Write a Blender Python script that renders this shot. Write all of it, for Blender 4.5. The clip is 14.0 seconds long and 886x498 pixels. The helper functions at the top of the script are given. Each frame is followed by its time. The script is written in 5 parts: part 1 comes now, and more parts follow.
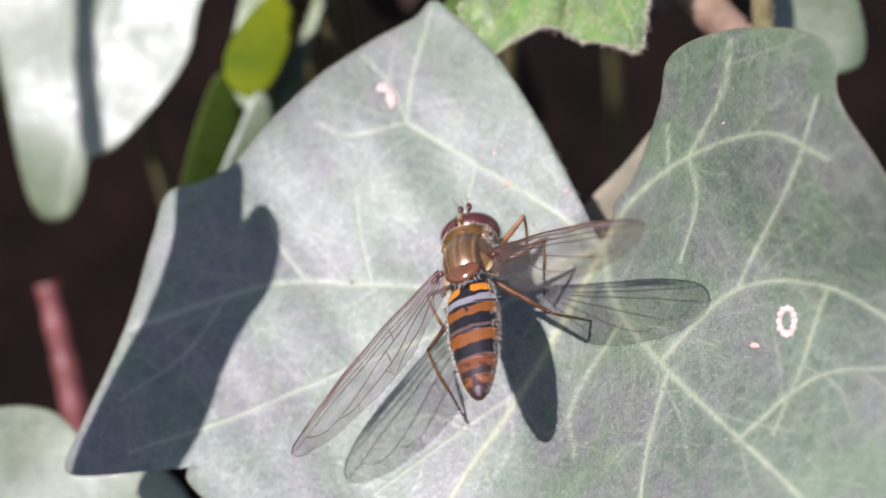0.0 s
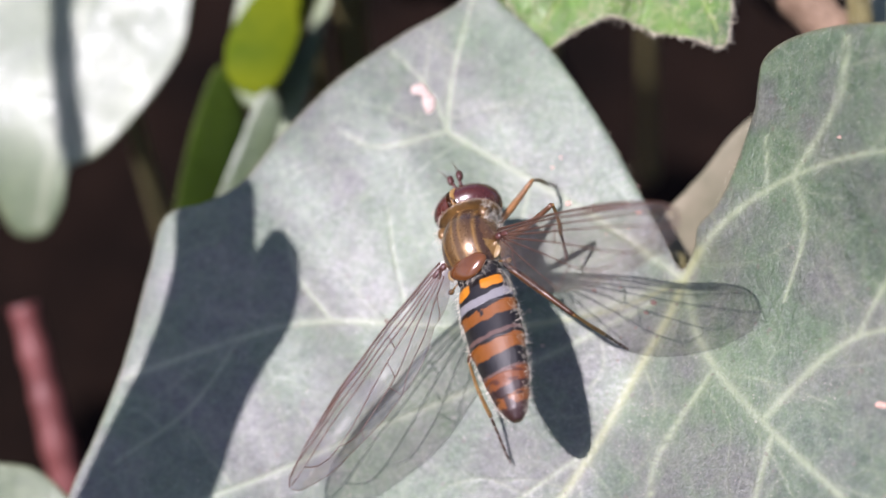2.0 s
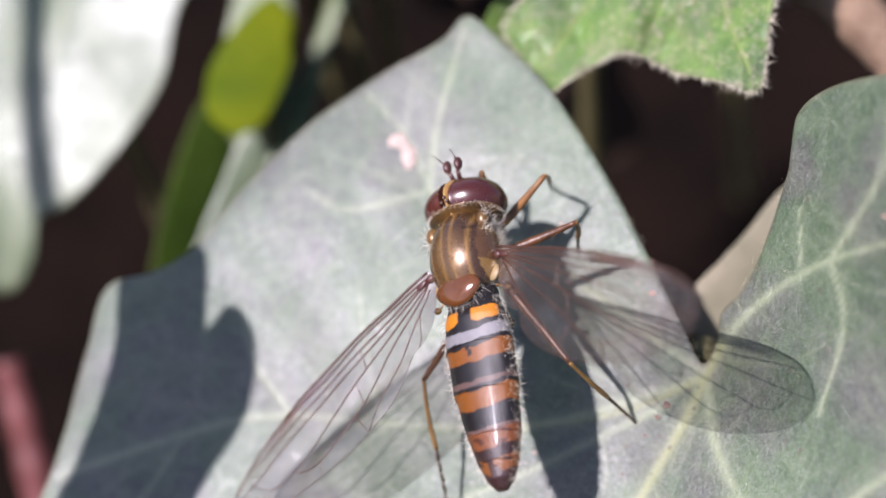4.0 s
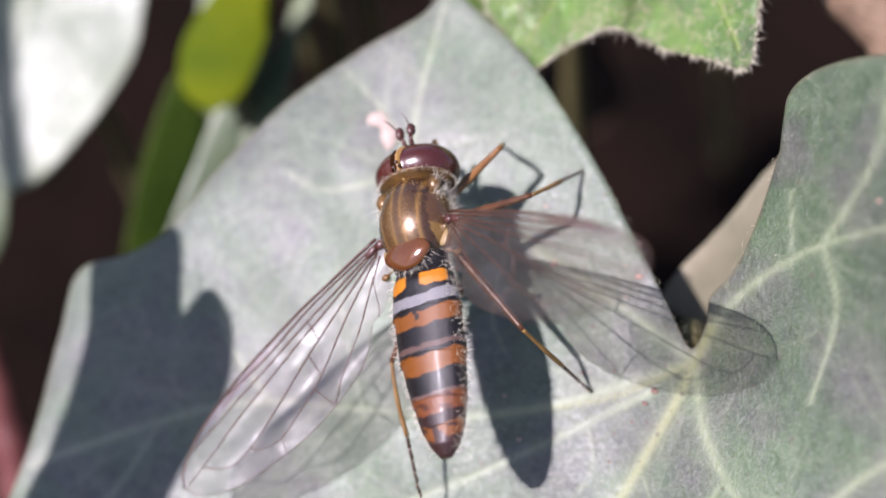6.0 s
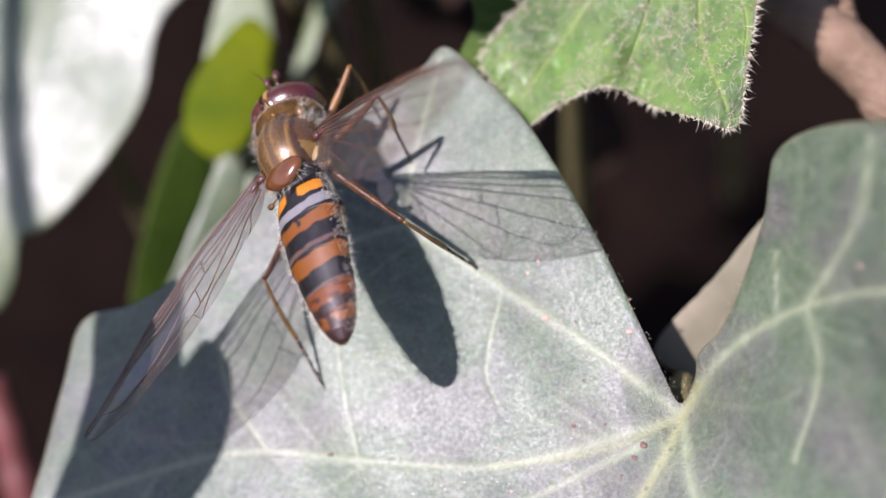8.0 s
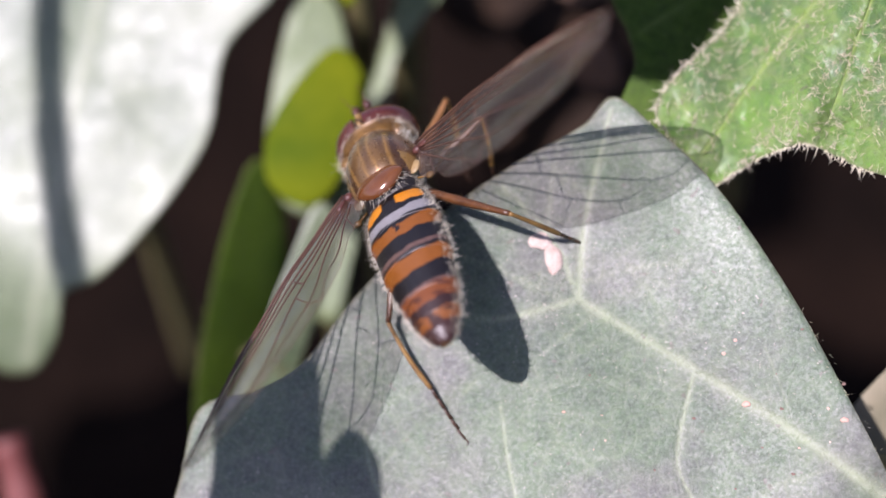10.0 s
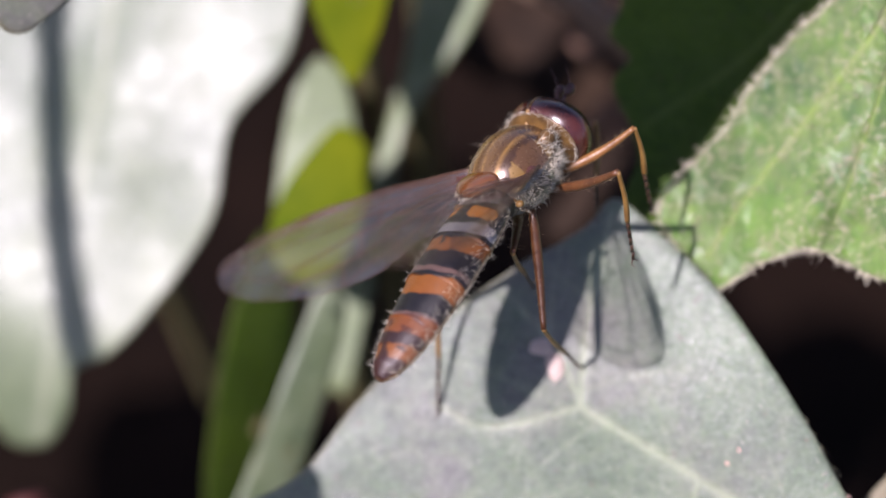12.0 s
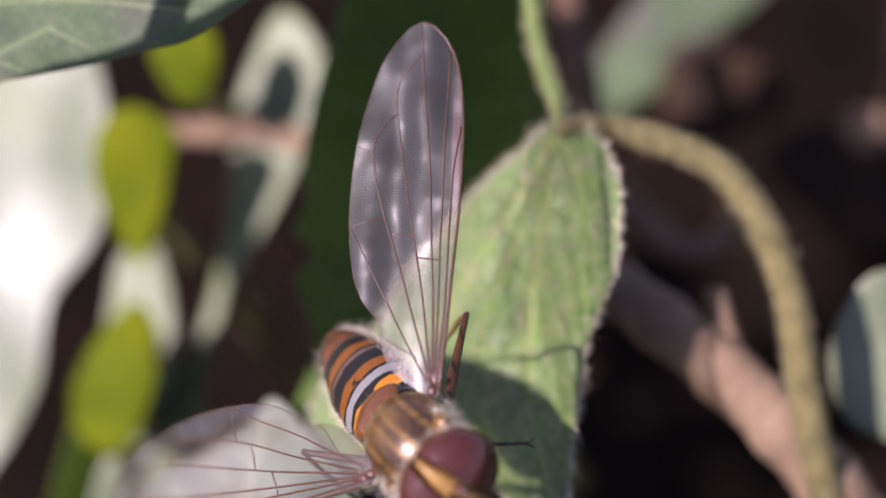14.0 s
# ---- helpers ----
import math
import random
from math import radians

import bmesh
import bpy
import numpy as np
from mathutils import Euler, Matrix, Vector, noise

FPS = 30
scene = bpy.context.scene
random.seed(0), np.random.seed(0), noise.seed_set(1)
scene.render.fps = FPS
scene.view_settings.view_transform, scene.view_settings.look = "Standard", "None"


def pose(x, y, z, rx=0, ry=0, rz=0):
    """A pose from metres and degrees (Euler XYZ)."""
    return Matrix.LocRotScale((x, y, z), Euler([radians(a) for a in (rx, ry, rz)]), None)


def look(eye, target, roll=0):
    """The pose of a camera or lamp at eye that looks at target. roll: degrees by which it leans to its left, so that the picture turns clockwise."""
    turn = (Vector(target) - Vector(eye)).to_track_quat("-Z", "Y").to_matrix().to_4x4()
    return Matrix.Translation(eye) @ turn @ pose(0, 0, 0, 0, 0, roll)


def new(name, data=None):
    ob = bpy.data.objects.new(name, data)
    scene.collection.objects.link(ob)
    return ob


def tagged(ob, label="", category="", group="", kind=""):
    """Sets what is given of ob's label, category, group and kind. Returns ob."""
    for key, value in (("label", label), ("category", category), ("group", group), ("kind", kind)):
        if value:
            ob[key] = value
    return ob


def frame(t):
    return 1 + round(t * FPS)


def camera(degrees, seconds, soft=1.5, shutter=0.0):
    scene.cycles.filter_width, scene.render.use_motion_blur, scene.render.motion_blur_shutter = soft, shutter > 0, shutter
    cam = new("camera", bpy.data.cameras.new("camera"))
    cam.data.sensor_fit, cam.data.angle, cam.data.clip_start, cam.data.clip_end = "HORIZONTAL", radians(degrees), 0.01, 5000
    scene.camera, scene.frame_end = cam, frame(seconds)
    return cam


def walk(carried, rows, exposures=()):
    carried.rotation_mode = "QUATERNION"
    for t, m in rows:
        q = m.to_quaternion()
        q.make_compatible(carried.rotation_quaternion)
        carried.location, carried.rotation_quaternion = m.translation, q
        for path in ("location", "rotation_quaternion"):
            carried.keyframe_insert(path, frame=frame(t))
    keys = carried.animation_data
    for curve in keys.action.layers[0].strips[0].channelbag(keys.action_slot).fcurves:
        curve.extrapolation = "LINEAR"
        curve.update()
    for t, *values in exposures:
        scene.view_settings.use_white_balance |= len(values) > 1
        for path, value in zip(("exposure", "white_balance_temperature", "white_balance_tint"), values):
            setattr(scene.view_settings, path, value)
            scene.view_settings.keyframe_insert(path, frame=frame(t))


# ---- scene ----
# The place is laid out on a bench in millimetres: x across, y down, z away from the eye at mid clip.
MM = 0.001
TILT = radians(50)
BENCH = Matrix(((1, 0, 0, 0), (0, -math.sin(TILT), math.cos(TILT), 0), (0, -math.cos(TILT), -math.sin(TILT), 0.10), (0, 0, 0, 1))) @ Matrix.Diagonal((MM, MM, MM, 1))

# ---- camera ----
cam = camera(30.0, 14.0, soft=1.6)
PATH = [
    (0, -0.00222, -0.05967, 0.15626, 44.27, -2.09, -1.01),
    (0.5, -0.00553, -0.05836, 0.15425, 44.15, -3.08, -2.15),
    (1, -0.00779, -0.05652, 0.15364, 43.54, -3.62, -3.56),
    (1.5, -0.00612, -0.05542, 0.15344, 43.57, -2.71, -2.75),
    (2, -0.00512, -0.04882, 0.14991, 42.56, -2.44, -2.27),
    (2.5, -0.00147, -0.04468, 0.14852, 41.75, -0.43, -0.63),
    (3, 0.00022, -0.04145, 0.14696, 41.68, 0.74, 0.56),
    (5.5, 0.00284, -0.03768, 0.14356, 40.77, 1.82, 1.99),
    (6, 0.00156, -0.03717, 0.14410, 40.02, 1.14, 0.92),
    (6.5, -0.00000, -0.03718, 0.14431, 39.99, 0.02, 0.02),
    (7, 0.00112, -0.03614, 0.14570, 39.29, 0.85, 0.14),
    (7.5, 0.00087, -0.03648, 0.14529, 39.84, 0.35, 0.44),
    (8, 0.00269, -0.03664, 0.14578, 40.38, 1.80, 1.60),
    (8.5, -0.00105, -0.03635, 0.14549, 41.93, 0.56, 0.63),
    (9, -0.01007, -0.03390, 0.14284, 41.37, -4.44, -2.29),
    (11.5, -0.00667, -0.02624, 0.14487, 36.35, -0.88, -2.79),
    (12, -0.00732, -0.02516, 0.14608, 36.67, -1.30, -2.57),
    (12.5, -0.00420, -0.02369, 0.14851, 36.09, 1.08, -1.87),
    (12.7, 0.00042, -0.02277, 0.14883, 35.60, 3.69, -0.36),
    (12.9, 0.00468, -0.02146, 0.15055, 35.20, 6.34, 0.36),
    (13, 0.00577, -0.02073, 0.15120, 35.40, 6.56, 0.87),
    (13.2, 0.00781, -0.02110, 0.15070, 35.70, 8.42, 1.31),
    (13.5, 0.00764, -0.02146, 0.15112, 36.36, 6.74, 1.55),
    (13.6, 0.00849, -0.02181, 0.15112, 36.62, 7.26, 1.69),
    (13.7, 0.01033, -0.02247, 0.15118, 37.33, 7.93, 3.11),
    (13.8, 0.01273, -0.02229, 0.15152, 37.55, 8.69, 4.08),
    (13.9, 0.01441, -0.02145, 0.15121, 37.62, 9.47, 4.16),
    (14, 0.01530, -0.02181, 0.14926, 38.29, 9.60, 4.41),
]
walk(cam, [(t, pose(x, y, z, a, b, c)) for t, x, y, z, a, b, c in PATH], exposures=[(0, 0.74, 6050, 27), (9, 0.74, 6100, 30), (12.5, 0.74, 6200, 34), (13, 0.76, 6300, 37), (14, 0.86, 6450, 38)])

# ---- light ----
SUN_WAY = Vector((0.47, 0.27, 0.84)).normalized()
to_sun = -(BENCH.to_3x3().normalized() @ SUN_WAY).normalized()
world = bpy.data.worlds.new("sky")
scene.world = world
world.use_nodes = True
wn = world.node_tree.nodes
sky = wn.new("ShaderNodeTexSky")
sky.sky_type, sky.sun_disc = "NISHITA", False
sky.sun_elevation = math.asin(to_sun.z)
sky.sun_rotation = math.atan2(to_sun.x, to_sun.y)
wn["Background"].inputs["Strength"].default_value = 0.085
world.node_tree.links.new(sky.outputs[0], wn["Background"].inputs["Color"])
sun = new("sun", bpy.data.lights.new("sun", "SUN"))
sun.data.energy, sun.data.angle, sun.data.color = 5.0, radians(0.53), (1.0, 0.97, 0.93)
sun.matrix_world = look(to_sun * 3, (0, 0, 0))


# ---- materials ----
class Nodes:
    """A small writer of node materials; lengths are in millimetres."""

    def __init__(self, name):
        self.mat = bpy.data.materials.new(name)
        self.mat.use_nodes = True
        self.tree = self.mat.node_tree
        self.bsdf = self.tree.nodes["Principled BSDF"]
        self.out = self.tree.nodes["Material Output"]
        at = self.tree.nodes.new("ShaderNodeTexCoord")
        self.mm = self.op("ShaderNodeVectorMath", {0: at.outputs["Object"], "Scale": 1000.0}, operation="SCALE")

    def op(self, kind, ins, out=0, **props):
        n = self.tree.nodes.new(kind)
        for k, v in props.items():
            if k == "operation":
                n.operation = v
            elif k == "blend_type":
                n.blend_type = v
            elif k == "data_type":
                n.data_type = v
            elif k == "feature":
                n.feature = v
            elif k == "attribute_name":
                n.attribute_name = v
        for k, v in ins.items():
            if isinstance(v, bpy.types.NodeSocket):
                self.tree.links.new(v, n.inputs[k])
            else:
                n.inputs[k].default_value = v
        return n.outputs[out]

    def noise(self, scale, detail=4.0, rough=0.55, vector=None):
        return self.op("ShaderNodeTexNoise", {"Vector": vector or self.mm, "Scale": scale, "Detail": detail, "Roughness": rough})

    def ramp(self, fac, stops):
        n = self.tree.nodes.new("ShaderNodeValToRGB")
        self.tree.links.new(fac, n.inputs[0])
        e = n.color_ramp.elements
        while len(e) < len(stops):
            e.new(0.5)
        for el, (p, c) in zip(e, stops):
            el.position, el.color = p, (*c, 1) if len(c) == 3 else c
        return n.outputs[0]

    def mix(self, fac, a, b, blend="MIX"):
        n = self.tree.nodes.new("ShaderNodeMix")
        n.data_type, n.blend_type = "RGBA", blend
        for k, v in ((0, fac), (6, a), (7, b)):
            if isinstance(v, bpy.types.NodeSocket):
                self.tree.links.new(v, n.inputs[k])
            else:
                n.inputs[k].default_value = v if k == 0 else (*v, 1)
        return n.outputs[2]

    def math(self, op, a, b=0.0, clamp=False):
        n = self.tree.nodes.new("ShaderNodeMath")
        n.operation, n.use_clamp = op, clamp
        for k, v in ((0, a), (1, b)):
            if isinstance(v, bpy.types.NodeSocket):
                self.tree.links.new(v, n.inputs[k])
            else:
                n.inputs[k].default_value = v
        return n.outputs[0]

    def attr(self, name, out="Fac"):
        n = self.tree.nodes.new("ShaderNodeAttribute")
        n.attribute_name = name
        return n.outputs[out]

    def set(self, **ins):
        for k, v in ins.items():
            s = self.bsdf.inputs[k.replace("_", " ").replace("IOR level", "IOR Level")]
            if isinstance(v, bpy.types.NodeSocket):
                self.tree.links.new(v, s)
            else:
                s.default_value = (*v, 1) if isinstance(v, tuple) and len(v) == 3 else v
        return self

    def bump(self, height, strength=0.5, distance=0.05, normal=None):
        ins = {"Height": height, "Strength": strength, "Distance": distance * MM}
        if normal is not None:
            ins["Normal"] = normal
        return self.op("ShaderNodeBump", ins)


def leaf_material(name, dark, light, vein, rough=0.5, spec=1.0, net=0.5, dust=0.25, sparkle=0.5, plum=0.0, wax=0.0, gloss=0.36, crumbs=0.0, felt=0.0):
    """Ivy blade: mottled green, pale net of veins, waxy gloss, dust specks."""
    m = Nodes(name)
    patches = m.ramp(m.noise(0.16, 3), [(0.35, (0, 0, 0)), (0.68, (1, 1, 1))])
    base = m.mix(patches, dark, light)
    base = m.mix(m.math("MULTIPLY", m.ramp(m.noise(0.30, 3), [(0.45, (0, 0, 0)), (0.62, (1, 1, 1))]), plum), base, (0.068, 0.052, 0.057))
    fine = m.noise(2.6, 5, 0.65)
    base = m.mix(m.math("MULTIPLY", m.math("SUBTRACT", fine, 0.5), 0.9, True), base, tuple(1.7 * c for c in light))
    mottle = m.ramp(m.noise(4.2, 6, 0.72), [(0.30, (0.60, 0.62, 0.58)), (0.70, (1.30, 1.28, 1.30))])
    base = m.mix(1.0, base, mottle, "MULTIPLY")
    wob = m.op("ShaderNodeMix", {0: 0.12, 4: m.mm, 5: m.op("ShaderNodeTexNoise", {"Vector": m.mm, "Scale": 0.9, "Detail": 2.0}, out=1)}, out=1, data_type="VECTOR")
    cells = m.op("ShaderNodeTexVoronoi", {"Vector": wob, "Scale": 0.75}, feature="DISTANCE_TO_EDGE")
    lines = m.ramp(cells, [(0.0, (1, 1, 1)), (0.17, (0, 0, 0))])
    cells2 = m.op("ShaderNodeTexVoronoi", {"Vector": wob, "Scale": 2.3}, feature="DISTANCE_TO_EDGE")
    lines2 = m.ramp(cells2, [(0.0, (1, 1, 1)), (0.12, (0, 0, 0))])
    both = m.math("ADD", m.math("MULTIPLY", lines, 0.32 * net), m.math("MULTIPLY", lines2, 0.28 * net))
    faint = m.math("MULTIPLY", both, m.noise(0.35, 2))
    v = m.math("MULTIPLY", m.attr("vein"), m.math("ADD", m.math("MULTIPLY", m.noise(0.9, 4, 0.65), 1.1), 0.2), True)
    base = m.mix(m.math("MULTIPLY", faint, 1.0, True), base, vein)
    base = m.mix(m.math("MULTIPLY", v, 0.74, True), base, vein)
    base = m.mix(m.math("MULTIPLY", m.attr("warm"), 0.5), base, (0.25, 0.25, 0.08))
    specks = m.ramp(m.noise(7.5, 3, 0.7), [(0.64, (0, 0, 0)), (0.72, (1, 1, 1))])
    dirt = m.math("MULTIPLY", m.math("MULTIPLY", specks, dust), m.ramp(m.noise(0.22, 2), [(0.35, (0, 0, 0)), (0.65, (1, 1, 1))]))
    base = m.mix(dirt, base, (0.42, 0.36, 0.30))
    brown = m.ramp(m.noise(3.1, 1, 0.4), [(0.735, (0, 0, 0)), (0.75, (1, 1, 1))])
    base = m.mix(m.math("MULTIPLY", brown, 0.6), base, (0.07, 0.05, 0.03))
    base = m.mix(m.attr("rim"), base, (0.10, 0.085, 0.035))
    crumb = m.ramp(m.noise(8.0, 4, 0.75), [(0.46, (0, 0, 0)), (0.62, (1, 1, 1))])
    base = m.mix(m.math("MULTIPLY", crumb, crumbs), base, (0.30, 0.31, 0.28))
    down = m.math("MULTIPLY", m.ramp(m.noise(5.0, 5, 0.75), [(0.44, (0, 0, 0)), (0.60, (1, 1, 1))]), m.ramp(m.noise(0.42, 3), [(0.42, (0, 0, 0)), (0.60, (1, 1, 1))]))
    base = m.mix(m.math("MULTIPLY", down, felt), base, (0.34, 0.27, 0.20))
    film = m.math("MULTIPLY", m.math("ADD", m.math("MULTIPLY", crumb, 1.1), 0.45), m.math("ADD", m.math("MULTIPLY", patches, 0.6), 0.7))
    grain = m.noise(12.0, 4, 0.7)
    h = m.math("ADD", m.math("MULTIPLY", grain, 0.6), m.math("MULTIPLY", m.noise(1.4, 3), 1.2))
    h = m.math("SUBTRACT", h, m.math("MULTIPLY", faint, 0.8))
    r = m.math("ADD", m.math("MULTIPLY", m.math("SUBTRACT", m.noise(1.1, 4), 0.5), 0.45), rough)
    m.set(Base_Color=base, Roughness=r, Specular_IOR_Level=spec, Normal=m.bump(h, 1.0, 0.06 * sparkle), Coat_Weight=m.math("MULTIPLY", film, wax, True), Coat_Roughness=gloss)
    return m.mat


def plain_material(name, a, b, scale=1.0, rough=0.6, spec=0.5, metal=0.0, bump=0.4, depth=0.05, **more):
    m = Nodes(name)
    f = m.ramp(m.noise(scale, 5, 0.6), [(0.3, (0, 0, 0)), (0.7, (1, 1, 1))])
    col = m.mix(f, a, b)
    r = m.math("ADD", m.math("MULTIPLY", m.math("SUBTRACT", m.noise(scale * 2.7, 3), 0.5), 0.25), rough)
    m.set(Base_Color=col, Roughness=r, Specular_IOR_Level=spec, Metallic=metal, Normal=m.bump(m.noise(scale * 4, 4, 0.65), bump, depth), **more)
    return m.mat


LEAF_MAIN = leaf_material("ivy_blade_waxy", (0.019, 0.043, 0.014), (0.050, 0.092, 0.031), (0.28, 0.32, 0.18), 0.47, 1.0, 0.5, 1.0, 1.3, 0.6, 0.22, 0.37, 0.14)
LEAF_OVER = leaf_material("ivy_blade_dull", (0.020, 0.045, 0.014), (0.045, 0.085, 0.028), (0.18, 0.23, 0.10), 0.60, 0.40, 0.45, 0.5, 0.9, 0.6)
LEAF_YOUNG = leaf_material("ivy_blade_young", (0.020, 0.080, 0.001), (0.105, 0.240, 0.003), (0.24, 0.33, 0.05), 0.36, 0.8, 0.9, 0.6, 2.0, 0.10, 0.22, 0.34, 0.0, 0.22)
LEAF_YOUNG.node_tree.nodes["Principled BSDF"].inputs["Sheen Weight"].default_value = 0.1
LEAF_DARK = leaf_material("ivy_blade_dark", (0.026, 0.056, 0.004), (0.058, 0.100, 0.008), (0.09, 0.13, 0.03), 0.6, 0.15, 0.5, 0.4, 0.6)
LEAF_PALE = leaf_material("ivy_blade_pale", (0.085, 0.12, 0.045), (0.15, 0.19, 0.085), (0.24, 0.27, 0.15), 0.5, 0.6, 0.3, 0.1, 0.4)
LEAF_GLOSS = leaf_material("ivy_blade_glossy", (0.048, 0.078, 0.030), (0.15, 0.18, 0.095), (0.26, 0.28, 0.18), 0.47, 1.0, 0.3, 0.1, 0.4)
LEAF_BEIGE = plain_material("pale_dry_blade", (0.13, 0.125, 0.075), (0.22, 0.19, 0.125), 0.4, 0.6, 0.3)
LEAF_YELLOW = plain_material("yellowing_leaf", (0.050, 0.078, 0.001), (0.125, 0.140, 0.002), 0.3, 0.7, 0.06)
STEM_RED = plain_material("red_petiole", (0.10, 0.026, 0.022), (0.16, 0.050, 0.042), 0.5, 0.5, 0.5)
STEM_GREEN = plain_material("green_stalk", (0.06, 0.10, 0.018), (0.13, 0.19, 0.04), 1.6, 0.6, 0.4, 0.0, 0.7, 0.1)
STEM_HAIRY = plain_material("hairy_stem", (0.090, 0.078, 0.028), (0.180, 0.155, 0.062), 1.6, 0.7, 0.3, 0.0, 0.9, 0.12)
HAIR_PALE = plain_material("pale_leaf_hair", (0.55, 0.50, 0.36), (0.72, 0.66, 0.50), 2.0, 0.5, 0.5)
HAIR_MID = plain_material("leaf_hair", (0.40, 0.34, 0.23), (0.62, 0.54, 0.41), 2.0, 0.5, 0.5)
HAIR_DULL = plain_material("dull_leaf_hair", (0.30, 0.27, 0.16), (0.48, 0.44, 0.30), 2.0, 0.5, 0.5)
WOOD = plain_material("dead_twig_wood", (0.15, 0.095, 0.058), (0.27, 0.185, 0.120), 0.6, 0.75, 0.3, 0.0, 0.8, 0.2)
# darker copy of the twig wood: deep shade put into its colour
WOOD_SHADED = plain_material("twig_wood_shade_in_colour", (0.10, 0.06, 0.04), (0.20, 0.12, 0.08), 0.6, 0.8, 0.2, 0.0, 0.8, 0.2)
# brown soil taken down to near black: the hedge's deep shade as colour
SOIL_SHADED = plain_material("soil", (0.003, 0.002, 0.0014), (0.012, 0.0065, 0.004), 0.06, 0.95, 0.05, 0.0, 1.0, 3.0)
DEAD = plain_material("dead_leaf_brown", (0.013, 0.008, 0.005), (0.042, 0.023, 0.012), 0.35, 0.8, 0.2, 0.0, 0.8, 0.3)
DROPPING = plain_material("dried_dropping", (0.38, 0.28, 0.23), (0.58, 0.47, 0.40), 2.5, 0.7, 0.4, 0.0, 0.8, 0.1)
GRIT = plain_material("grit", (0.10, 0.06, 0.05), (0.22, 0.14, 0.11), 3.0, 0.8, 0.3)
GRIT_PINK = plain_material("pink_grit", (0.45, 0.26, 0.20), (0.60, 0.38, 0.30), 3.0, 0.7, 0.3)


# ---- mesh helpers ----
def mesh_object(name, verts, faces, mat, parent=None, label="", smooth=True, floats=None, colors=None, to=BENCH):
    me = bpy.data.meshes.new(name)
    if to is not None:
        m = np.array(to)
        verts = np.asarray(verts, float) @ m[:3, :3].T + m[:3, 3]
    me.from_pydata([tuple(v) for v in verts], [], faces)
    for key, values in (floats or {}).items():
        me.attributes.new(key, "FLOAT", "POINT").data.foreach_set("value", np.asarray(values, np.float32))
    if colors is not None:
        me.attributes.new("tint", "FLOAT_COLOR", "POINT").data.foreach_set("color", np.asarray(colors, np.float32).ravel())
    me.polygons.foreach_set("use_smooth", [smooth] * len(me.polygons))
    me.materials.append(mat)
    me.update()
    ob = new(name, me)
    if parent is not None:
        ob.parent = parent
    if label:
        tagged(ob, label)
    return ob


def thing(name, label, category, group="", kind=""):
    return tagged(new(name), label, category, group, kind)


def spline(points, n, closed=False):
    """n points along a Catmull-Rom curve, evenly spaced."""
    p = np.asarray(points, float)
    k = len(p)
    segs = k if closed else k - 1
    out = []
    for i in range(segs):
        if closed:
            a, b, c, d = (p[(i + j - 1) % k] for j in range(4))
        else:
            b, c = p[i], p[i + 1]
            a, d = p[i - 1] if i else 2 * b - c, p[i + 2] if i + 2 < k else 2 * c - b
        s = np.linspace(0, 1, 24, endpoint=False)[:, None]
        out.append(0.5 * (2 * b + (c - a) * s + (2 * a - 5 * b + 4 * c - d) * s**2 + (3 * b - a - 3 * c + d) * s**3))
    out = np.concatenate(out + ([p[:1]] if closed else [p[-1:]]))
    far = np.r_[0, np.cumsum(np.linalg.norm(np.diff(out, axis=0), axis=1))]
    at = np.linspace(0, far[-1], n, endpoint=not closed)
    return np.stack([np.interp(at, far, out[:, c]) for c in range(out.shape[1])], 1)


def tube(path, radii, sides=8):
    """Verts and faces of a round tube along 3D points."""
    p = np.asarray(path, float)
    r = np.broadcast_to(np.asarray(radii, float), (len(p),))
    t = np.gradient(p, axis=0)
    t /= np.linalg.norm(t, axis=1)[:, None] + 1e-12
    u = np.cross(t[0], (0.3, 0.5, 0.81))
    verts = []
    for i in range(len(p)):
        u = u - t[i] * (u @ t[i])
        u /= np.linalg.norm(u)
        w = np.cross(t[i], u)
        for k in range(sides):
            a = 2 * math.pi * k / sides
            verts.append(p[i] + r[i] * (math.cos(a) * u + math.sin(a) * w))
    faces = [(i * sides + k, i * sides + (k + 1) % sides, (i + 1) * sides + (k + 1) % sides, (i + 1) * sides + k) for i in range(len(p) - 1) for k in range(sides)]
    faces += [tuple(range(sides))[::-1], tuple(range((len(p) - 1) * sides, len(p) * sides))]
    return verts, faces


def joined(pieces):
    verts, faces = [], []
    for v, f in pieces:
        n = len(verts)
        verts += [tuple(q) for q in v]
        faces += [tuple(i + n for i in g) for g in f]
    return verts, faces


def near_lines(xy, lines):
    """How strongly each point lies on one of the vein lines: (points, width) each."""
    best = np.zeros(len(xy))
    for pts, wide, *strength in lines:
        p = spline(pts, max(12, len(pts) * 8))
        close = ((xy > p.min(0) - 4 * wide) & (xy < p.max(0) + 4 * wide)).all(1)
        near, top = xy[close], best[close]
        for i in range(len(p) - 1):
            a, b = p[i], p[i + 1]
            s = np.clip(((near - a) @ (b - a)) / ((b - a) @ (b - a) + 1e-9), 0, 1)
            d = np.linalg.norm(near - a - s[:, None] * (b - a), axis=1)
            w = 0.54 * wide * (1.0 - 0.45 * (i + s) / len(p))
            top = np.maximum(top, (strength or [1.0])[0] * (0.8 * np.exp(-((d / w) ** 2)) + 0.2 * np.exp(-((d / (3 * w)) ** 2))))
        best[close] = top
    return best


